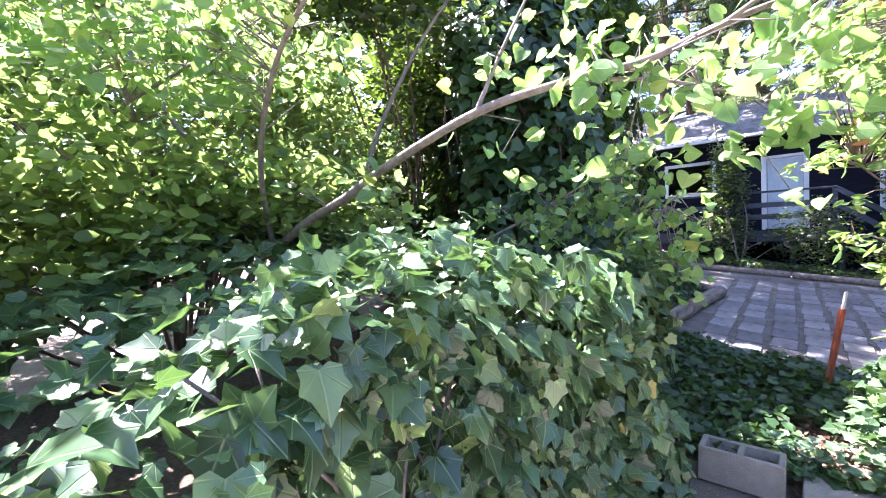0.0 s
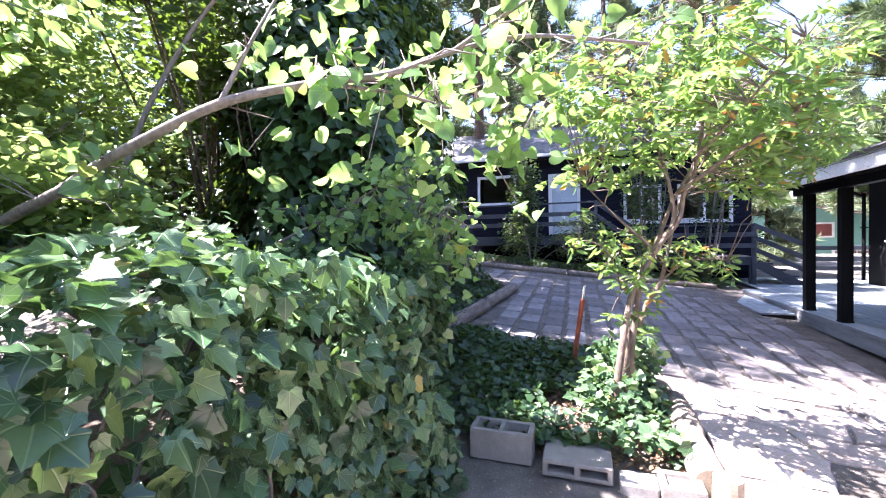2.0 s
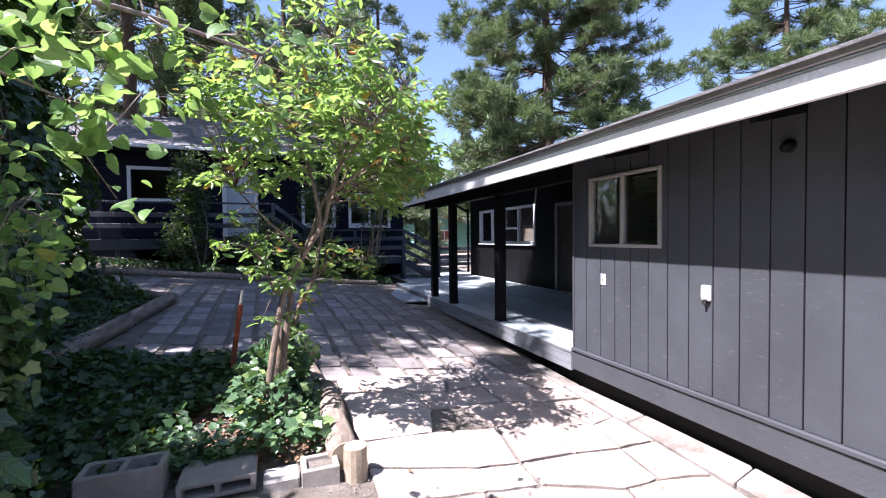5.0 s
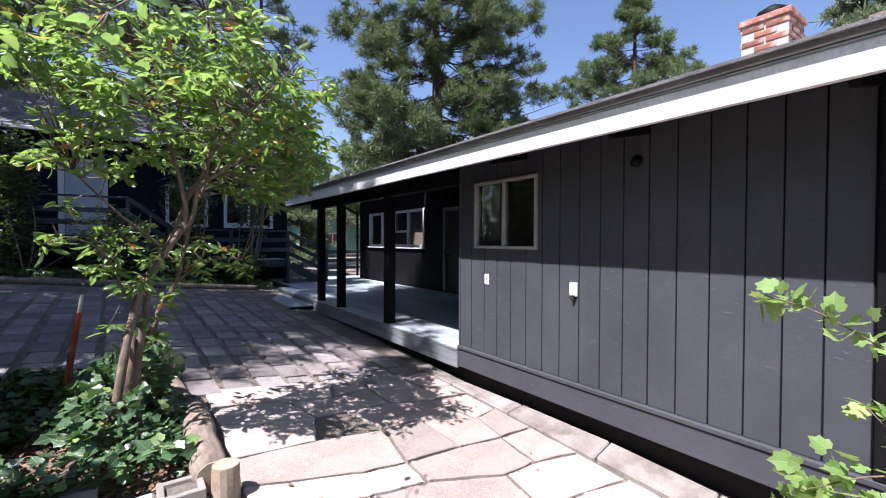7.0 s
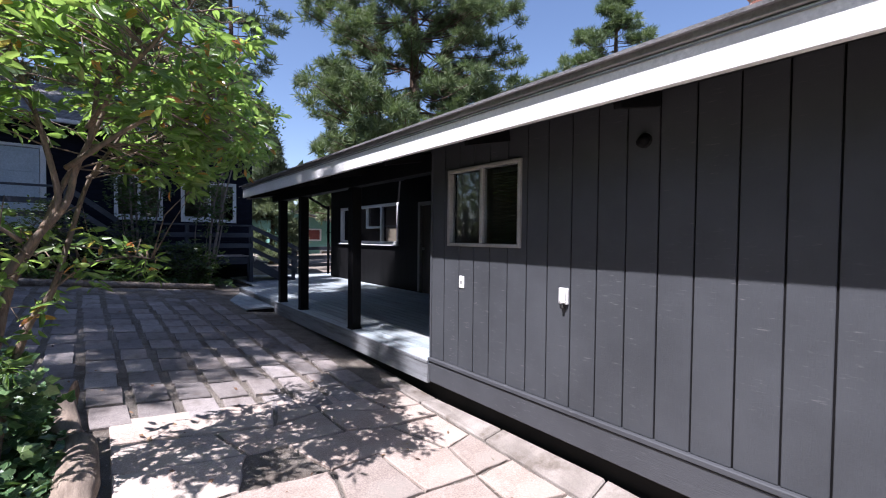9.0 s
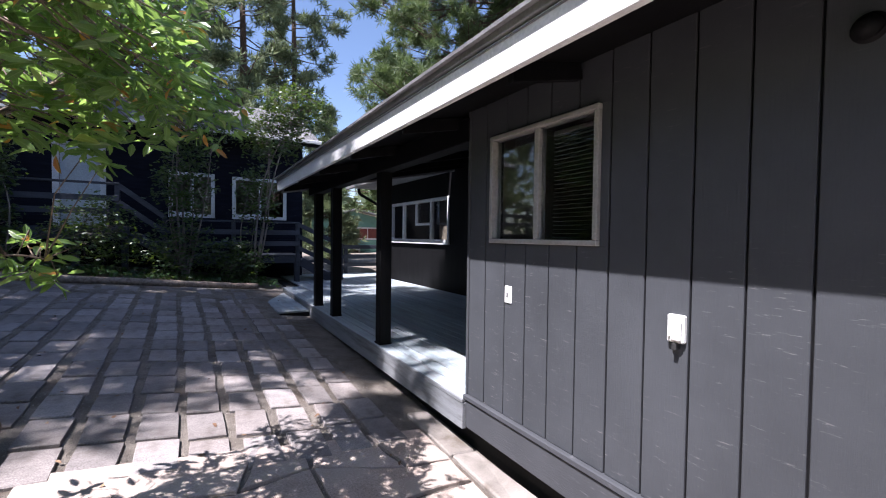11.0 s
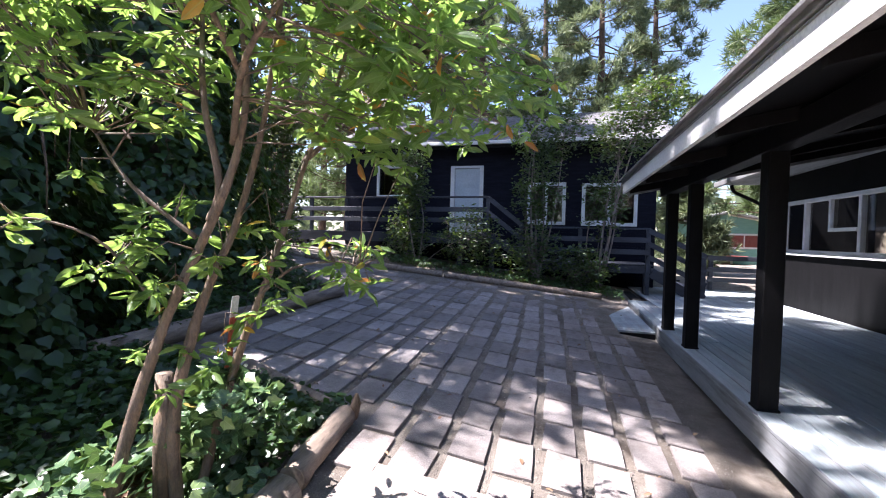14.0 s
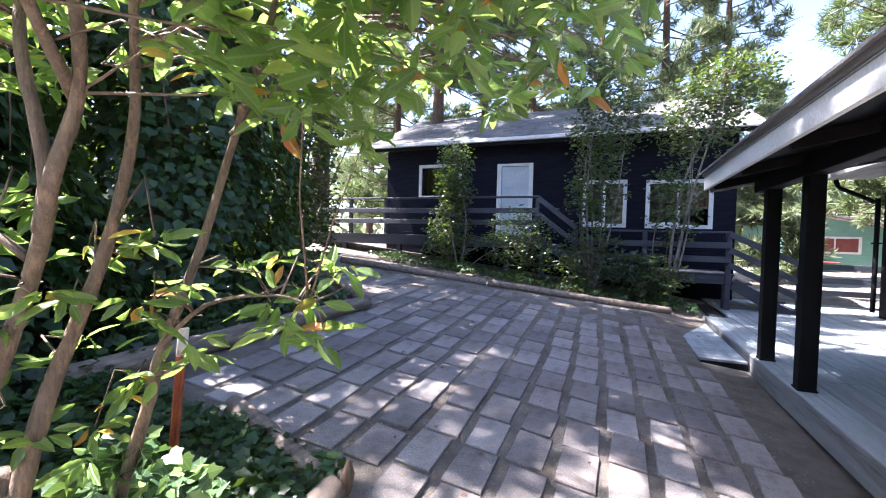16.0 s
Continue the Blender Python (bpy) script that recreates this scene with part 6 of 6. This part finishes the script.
PINES = [
    # the large pines that stand over the dark house
    ((12.9, 18.2, -0.4), 18.0, 5.0, 81, 0.14, 150, 80, M_PINE, 0.34, 0.42),
    ((23.0, 14.6, -0.4), 14.5, 4.4, 82, 0.15, 110, 64, M_PINE, 0.34, 0.36),
    ((29.0, 7.0, -0.4), 14.0, 4.4, 83, 0.15, 110, 40, M_PINEHAZED, 0.5, 0.36),
    ((19.0, 34.0, -0.4), 11.0, 3.6, 84, 0.2, 70, 30, M_PINEHAZED, 0.5, 0.3),
    # uphill pines that shade the court
    ((-2.3, 9.2, 0.3), 18.0, 2.9, 101, 0.42, 36, 20, M_PINE, 0.5, 0.3),
    ((-3.7, 11.9, 0.4), 19.0, 3.0, 102, 0.42, 38, 20, M_PINE, 0.5, 0.3),
    ((-4.6, 15.4, 0.5), 20.0, 3.0, 103, 0.36, 44, 24, M_PINE, 0.5, 0.3),
    ((-3.4, 7.55, 0.3), 17.0, 2.2, 106, 0.5, 30, 20, M_PINE, 0.5, 0.26),
    ((-6.4, 9.6, 0.4), 19.0, 2.8, 104, 0.55, 30, 18, M_PINE, 0.5, 0.3),
    ((-2.8, 19.6, 0.5), 19.0, 3.2, 105, 0.34, 64, 30, M_PINE, 0.5, 0.3),
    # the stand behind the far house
    ((5.2, 27.0, 0.3), 20.0, 2.8, 85, 0.3, 56, 20, M_PINEHAZED, 0.45, 0.3),
    ((8.2, 30.0, 0.3), 21.0, 3.0, 86, 0.3, 56, 20, M_PINEHAZED, 0.45, 0.3),
    ((2.4, 29.0, 0.3), 22.0, 2.8, 87, 0.3, 56, 20, M_PINEHAZED, 0.45, 0.32),
    ((-0.6, 26.0, 0.3), 21.0, 2.8, 88, 0.3, 56, 20, M_PINEHAZED, 0.45, 0.3),
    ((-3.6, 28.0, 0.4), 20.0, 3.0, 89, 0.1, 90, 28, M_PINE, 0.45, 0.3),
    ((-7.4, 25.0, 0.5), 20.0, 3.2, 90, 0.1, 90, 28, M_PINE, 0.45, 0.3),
    ((9.6, 46.0, 0.0), 22.0, 3.4, 91, 0.2, 60, 20, M_PINEHAZED, 0.5, 0.3),
    ((4.0, 40.0, 0.0), 22.0, 3.4, 92, 0.2, 60, 20, M_PINEHAZED, 0.5, 0.3),
    ((-3.0, 40.0, 0.0), 22.0, 3.4, 93, 0.1, 90, 26, M_PINEHAZED, 0.5, 0.3),
    ((-12.0, 30.0, 0.5), 21.0, 3.4, 94, 0.1, 90, 26, M_PINEHAZED, 0.5, 0.3),
    ((9.2, 25.8, -0.1), 6.4, 1.3, 95, 0.05, 60, 26, M_PINEHAZED, 0.4, 0.16),
    ((15.5, 50.0, 0.0), 15.0, 3.6, 96, 0.05, 70, 26, M_PINEHAZED, 0.6, 0.3),
    ((24.0, 52.0, 0.0), 16.0, 3.8, 98, 0.05, 70, 26, M_PINEHAZED, 0.6, 0.3),
    ((33.0, 48.0, 0.0), 15.0, 3.8, 99, 0.05, 70, 26, M_PINEHAZED, 0.6, 0.3),
]
for base, h, r, seed, start, ln, tf, mat_, size, trunk in PINES:
    pine("pine_tree", "tall pine with dark needle tufts and a bare brown trunk" if mat_ is M_PINE else "pale green pine behind the houses, haze put into its colour", base, h, r, seed, start, ln, tf, mat_, size, (0, 0), trunk, 24 if seed in (81, 82) else 13, 0.045 if seed in (81, 82) else 0.06)

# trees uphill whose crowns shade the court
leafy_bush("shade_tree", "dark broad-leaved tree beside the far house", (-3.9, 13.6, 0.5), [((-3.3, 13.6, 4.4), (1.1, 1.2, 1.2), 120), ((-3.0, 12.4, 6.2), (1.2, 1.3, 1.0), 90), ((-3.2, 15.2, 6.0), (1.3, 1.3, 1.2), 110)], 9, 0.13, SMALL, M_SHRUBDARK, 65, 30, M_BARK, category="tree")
# upper leaf masses are added to cast shade on ivy bed and hedge end
leafy_bush("bush", "thicket behind the ivy hedge, shade put into its dark leaf colour", (-2.7, 6.4, 0.2), [((-2.8, 6.4, 1.8), (1.0, 0.9, 1.4), 500), ((-2.7, 6.6, 4.0), (1.0, 0.9, 1.3), 520), ((-2.6, 7.4, 5.6), (0.8, 0.8, 0.8), 260), ((-1.7, 5.6, 3.4), (0.75, 0.6, 0.9), 330), ((-1.7, 5.8, 4.9), (0.7, 0.6, 0.7), 260), ((-1.25, 4.35, 3.7), (0.85, 0.8, 0.6), 430)], 7, 0.12, SMALL, M_SHRUBDARK, 64, 24, M_BARK)
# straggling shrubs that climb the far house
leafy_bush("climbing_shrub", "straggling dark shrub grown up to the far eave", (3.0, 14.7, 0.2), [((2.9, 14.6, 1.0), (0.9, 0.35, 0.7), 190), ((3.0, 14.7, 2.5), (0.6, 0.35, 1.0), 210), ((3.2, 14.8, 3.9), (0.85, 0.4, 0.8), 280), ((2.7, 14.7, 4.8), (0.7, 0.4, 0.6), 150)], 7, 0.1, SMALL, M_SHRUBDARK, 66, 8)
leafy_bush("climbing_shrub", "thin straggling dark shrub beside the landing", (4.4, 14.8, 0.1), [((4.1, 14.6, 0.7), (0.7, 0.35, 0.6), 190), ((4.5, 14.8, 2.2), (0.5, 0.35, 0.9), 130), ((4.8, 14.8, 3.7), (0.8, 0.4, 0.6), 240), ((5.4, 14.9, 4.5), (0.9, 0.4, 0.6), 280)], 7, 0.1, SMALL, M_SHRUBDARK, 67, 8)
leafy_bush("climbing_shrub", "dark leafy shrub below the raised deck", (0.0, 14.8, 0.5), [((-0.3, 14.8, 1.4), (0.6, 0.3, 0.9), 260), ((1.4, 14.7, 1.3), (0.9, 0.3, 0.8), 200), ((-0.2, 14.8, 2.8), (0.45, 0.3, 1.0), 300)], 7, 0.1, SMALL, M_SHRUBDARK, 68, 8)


def build_vine():
    """The vine that reaches into view by the doorway."""
    rng = np.random.default_rng(77)
    t = thing("grape_vine", (4.0, 2.1, -0.35), "sunlit vine with pale lobed leaves on brown canes", "vine")
    canes = [
        ([(4.0, 2.1, -0.35), (4.0, 2.3, 0.6), (3.87, 2.5, 0.92), (3.66, 2.72, 1.14), (3.5, 2.86, 1.22)], 0.006, 0.002),
        ([(4.0, 2.1, -0.35), (3.9, 2.4, 0.5), (3.75, 2.58, 0.68), (3.5, 2.74, 0.66)], 0.006, 0.002),
        ([(4.0, 2.1, -0.35), (3.75, 2.5, 0.25), (3.56, 2.65, 0.5)], 0.006, 0.002),
        ([(4.0, 2.1, -0.35), (4.05, 2.5, 0.5), (4.0, 2.7, 0.8)], 0.006, 0.002),
    ]
    tips = []
    for pts, r0, r1 in canes:
        line = smooth_line(pts, 6)
        crown_object("cane", limbs_mesh("cane", [(line, r0, r1, 6)], M_SMOOTHBARK), t)
        tips += [tuple(p) for p in line[9:]]
    tips = np.array(tips)
    more = in_blob(rng, 130, (3.66, 2.66, 0.4), (0.34, 0.24, 0.25), 0.15)
    T = np.vstack([tips + rng.normal(size=tips.shape) * 0.02, more])
    P, d, up, S = rosettes(rng, T, 4, 0.056, 0.9, 0.2)
    P += rng.normal(size=P.shape) * 0.02
    crown_object("foliage", leaves("foliage", P, d, up, S, VINELEAF, M_VINE, 0.12, 0.15), t)


build_vine()


def build_woods():
    """Far woods round the yard, uncountable."""
    rng = np.random.default_rng(88)
    n = 16000
    a = rng.uniform(0, 2 * math.pi, n)
    r = rng.uniform(46, 75, n)
    top = 7 + 6 * np.abs(np.sin(a * 23)) + 4 * np.abs(np.sin(a * 61 + 1)) + 3 * rng.random(n)
    east = (np.cos(a) > 0.05) & (np.sin(a) > 0.3)
    top = np.where(east, top * 0.62, top)
    z = -2 + top * rng.random(n) ** 0.8
    P = np.c_[r * np.cos(a), r * np.sin(a), z]
    tip = unit(np.array([0, 0, -0.5]) + rng.normal(size=(n, 3)))
    ob = new("far_woods", leaves("far_woods", P, tip, rng.normal(size=(n, 3)), rng.uniform(1.0, 2.4, n), SMALL, M_PINEHAZED, 0.3, 0.3))
    tagged(ob, "pale green woods far round the yard, haze put into the colour", "woods", kind="stuff")


build_woods()
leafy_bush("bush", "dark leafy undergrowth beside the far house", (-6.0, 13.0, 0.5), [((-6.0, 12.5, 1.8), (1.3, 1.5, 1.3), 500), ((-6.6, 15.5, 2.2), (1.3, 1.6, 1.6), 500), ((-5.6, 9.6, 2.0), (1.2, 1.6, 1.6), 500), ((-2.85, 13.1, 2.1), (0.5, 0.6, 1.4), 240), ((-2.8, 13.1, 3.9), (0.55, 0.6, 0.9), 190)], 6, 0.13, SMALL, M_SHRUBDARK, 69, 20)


# ---- neighbour's house ----
def build_green_house():
    h = thing("green_house", (18.0, 41.0, -0.8), "teal board house with a red-trimmed upper window, far off", "house")
    y, x0, x1, xr = 38.0, 13.2, 25.0, 14.7
    z0 = -1.6
    bm = bmesh.new()
    f = [bm.verts.new(p) for p in ((x0, y, z0), (x1, y, z0), (x1, y, 1.3), (xr, y, 3.4), (x0, y, 3.0))]
    g = [bm.verts.new((v.co.x, y + 9, v.co.z)) for v in f]
    bm.faces.new(f)
    bm.faces.new(g[::-1])
    for i in range(5):
        bm.faces.new((f[i], g[i], g[(i + 1) % 5], f[(i + 1) % 5]))
    bmesh.ops.recalc_face_normals(bm, faces=bm.faces)
    wpart("wall", bm, M_TEAL, h)
    wpart("roof", beambm((xr - 0.2, y + 4.4, 3.52), (x1 + 0.8, y + 4.4, 1.22), 10.0, 0.14, 0.01), M_SHINGLE, h)
    wpart("roof", beambm((xr - 0.1, y + 4.4, 3.5), (x0 - 0.6, y + 4.4, 3.0), 10.0, 0.14, 0.01), M_SHINGLE, h)
    wpart("rake_board", beambm((xr, y - 0.06, 3.42), (x1 + 0.6, y - 0.06, 1.2), 0.06, 0.2, 0.01), M_PALEWOOD, h)
    def win(a, b, c, d, bars=1):
        w = wpart("window", boxbm((a - 0.12, y - 0.06, c - 0.12), (b + 0.12, y - 0.005, d + 0.12), 0.01), M_TRIM, h)
        n = bars + 1
        for k in range(n):
            u0 = a + (b - a) * k / n + 0.04
            u1 = a + (b - a) * (k + 1) / n - 0.04
            part("pane", boxbm((u0, y - 0.075, c), (u1, y - 0.062, d), 0), M_REDTRIM if c > 1 else M_INTERIOR, w)
    win(14.6, 16.9, 1.15, 1.95)
    win(13.5, 15.0, -0.7, 0.15)
    win(17.0, 19.4, -1.0, 0.15)
    wpart("awning", beambm((12.6, y - 0.7, 0.55), (15.6, y - 0.7, 0.5), 1.3, 0.1, 0.02), M_REDTRIM, h, "faded red awning")


build_green_house()


def build_far_fence():
    f = thing("deck_rail", (9.0, 17.1, 0.13), "dark wooden rail at the far end of the deck", "fence", "structure")
    for x in (7.4, 9.7):
        wpart("rail_post", boxbm((x - 0.05, 17.05, 0.131), (x + 0.05, 17.15, 1.05), 0.006), M_RAIL, f)
    for z in (0.35, 0.62, 0.92):
        wpart("rail", boxbm((7.3, 17.0, z), (9.75, 17.045, z + 0.12), 0.005), M_RAIL, f)


build_far_fence()


# ---- paving ----
def paver_mesh(w, l, h, seed, material, wild=0.006):
    """A slab with softened, slightly chipped edges."""
    rng = random.Random(seed)
    vs, fs = [], []
    ring = []
    for a, b in ((-1, -1), (1, -1), (1, 1), (-1, 1)):
        ring.append((a * w / 2 + rng.uniform(-wild, wild), b * l / 2 + rng.uniform(-wild, wild)))
    out = []
    for i in range(4):
        p, q = ring[i], ring[(i + 1) % 4]
        out.append(p)
        out.append(((p[0] + q[0]) / 2 + rng.uniform(-0.004, 0.004), (p[1] + q[1]) / 2 + rng.uniform(-0.004, 0.004)))
    k = len(out)
    for z, s in ((-0.03, 1.0), (h - 0.007, 1.0), (h, 0.965)):
        for (x, y) in out:
            vs.append((x * s, y * s, z + (rng.uniform(-0.0015, 0.0015) if z == h else 0)))
    vs.append((0, 0, h))
    for r in range(2):
        for i in range(k):
            fs.append((r * k + i, r * k + (i + 1) % k, (r + 1) * k + (i + 1) % k, (r + 1) * k + i))
    for i in range(k):
        fs.append((2 * k + i, 2 * k + (i + 1) % k, 3 * k))
    return mesh_of("paver", vs, fs, material)


def flag_mesh(ring, h, rng):
    """A broken-edged flagstone on the given outline, with worn rims."""
    pts = []
    for i, p in enumerate(ring):
        q = ring[(i + 1) % len(ring)]
        d = q - p
        side = Vector((-d.y, d.x, 0)).normalized()
        pts.append(p * 0.98 + side * 0.006)
        for t in (0.08, 0.35, 0.65, 0.92):
            pts.append(p + d * t + side * (0.013 + rng.uniform(-0.008, 0.008)))
    k = len(pts)
    vs = [(p.x, p.y, -0.03) for p in pts] + [(p.x, p.y, h - 0.006) for p in pts] + [(p.x * 0.975, p.y * 0.975, h + rng.uniform(-0.002, 0.001)) for p in pts] + [(0, 0, h)]
    fs = [(r * k + i, r * k + (i + 1) % k, (r + 1) * k + (i + 1) % k, (r + 1) * k + i) for r in range(2) for i in range(k)]
    fs += [(2 * k + i, 2 * k + (i + 1) % k, 3 * k) for i in range(k)]
    return mesh_of("flagstone", vs, fs, M_FLAG)


def build_pavement():
    pv = thing("pavement", (2.5, 10.0, 0.1), "court of weathered grey-brown concrete pavers with gravel joints", "pavement", "structure")
    rng = random.Random(101)
    shapes = [paver_mesh(0.232, 0.4, 0.016, k, M_PAVER, 0.008) for k in range(9)]
    spots = []
    px, py = 0.303, 0.437
    i = 0
    x = -2.2
    while x < 4.85:
        off = 0.06 * math.sin(i * 0.9) + rng.uniform(-0.03, 0.03)
        y = 6.75 + off
        while y < 14.0:
            back = 13.3 + 0.125 * (x + 1.6)
            ok = y < back - 0.12
            if x < 0.36 and y < 10.55 + max(0, (0.3 - x)) * 0.62:
                ok = False
            if x < 2.2 and y < 7.3:
                ok = False
            if x > 4.3 and y > 11.1:
                ok = False
            if x > 4.55:
                ok = False
            if ok:
                spots.append((x, y))
            y += py
        x += px
        i += 1
    spots.sort(key=lambda s: (s[1] - 6) + abs(s[0] - 2.8) * 0.6)
    for n, (x, y) in enumerate(spots):
        ob = new("paver", shapes[rng.randrange(9)])
        ob.matrix_world = Matrix.Translation((x - 0.036 * (y - 8.0) + rng.uniform(-0.012, 0.012), y + rng.uniform(-0.012, 0.012), G(x, y) + rng.uniform(-0.006, 0.004))) @ tilt_at(x, y) @ pose(0, 0, 0, rng.uniform(-0.6, 0.6), rng.uniform(-0.9, 0.9), rng.uniform(-1.6, 1.6) + (180 if rng.random() < 0.5 else 0))
        put(ob, pv)
    # larger tan flags where the walk begins
    fl = thing("flagstone_path", (3.2, 4.0, -0.2), "path of large pale tan flagstones with gravel joints", "pavement", "structure")
    # corners of a loose net, shared by neighbouring stones
    nx, ny = 9, 19
    net = {}
    for j in range(ny + 1):
        for i in range(nx + 1):
            gx = 0.75 + i * 4.06 / nx + (rng.uniform(-0.13, 0.13) if 0 < i < nx else 0)
            gy = -1.5 + j * 0.433 + (rng.uniform(-0.1, 0.1) if 0 < j < ny else 0)
            if i == 4 and gy > 4.4:
                gx = 2.38
            net[i, j] = Vector((gx, gy, 0))
    used = set()
    for j in range(ny):
        for i in range(nx):
            if (i, j) in used:
                continue
            wide = i + 1 < nx and not (i == 3 and j > 12) and (i + 1, j) not in used and rng.random() < 0.42
            cells = [(i, j), (i + 1, j)] if wide else [(i, j)]
            used.update(cells)
            k = i + len(cells)
            ring = [net[i, j], net[k, j], net[k, j + 1], net[i, j + 1]]
            if wide:
                ring = [net[i, j], net[i + 1, j], net[k, j], net[k, j + 1], net[i + 1, j + 1], net[i, j + 1]]
            c = sum(ring, Vector()) / len(ring)
            if (c.x < 2.4 and c.y > 4.6) or (rng.random() < 0.04 and c.y > 4.0):
                continue
            ob = new("flagstone", flag_mesh([p - c for p in ring], 0.016, rng))
            ob.matrix_world = Matrix.Translation((c.x, c.y, G(c.x, c.y) + rng.uniform(-0.006, 0.003))) @ tilt_at(c.x, c.y) @ pose(0, 0, 0, rng.uniform(-0.5, 0.5), rng.uniform(-0.5, 0.5), 0)
            put(ob, fl)
    # gravel in the joints
    r2 = np.random.default_rng(7)
    n = 16000
    X, Y = r2.uniform(0.5, 4.72, n), 3.2 + 7.8 * r2.random(n) ** 1.3
    Z = np.array([G(a, b) for a, b in zip(X, Y)]) - 0.004
    S = r2.uniform(0.004, 0.01, n)
    base = np.array([(1, 0, 0), (-0.5, 0.87, 0), (-0.5, -0.87, 0), (0, 0, 1.0)])
    ang = r2.uniform(0, 6.28, n)
    c, s = np.cos(ang), np.sin(ang)
    V = np.stack([X[:, None] + S[:, None] * (c[:, None] * base[:, 0] - s[:, None] * base[:, 1]), Y[:, None] + S[:, None] * (s[:, None] * base[:, 0] + c[:, None] * base[:, 1]), Z[:, None] + S[:, None] * 0.9 * base[:, 2]], axis=2).reshape(-1, 3)
    fs = []
    for k in range(n):
        o = 4 * k
        fs += [(o, o + 1, o + 3), (o + 1, o + 2, o + 3), (o + 2, o, o + 3)]
    g = new("gravel", mesh_of("gravel", V, fs, M_GRAVEL))
    tagged(g, "loose fine grey gravel in the paving joints", "gravel", kind="stuff")


build_pavement()
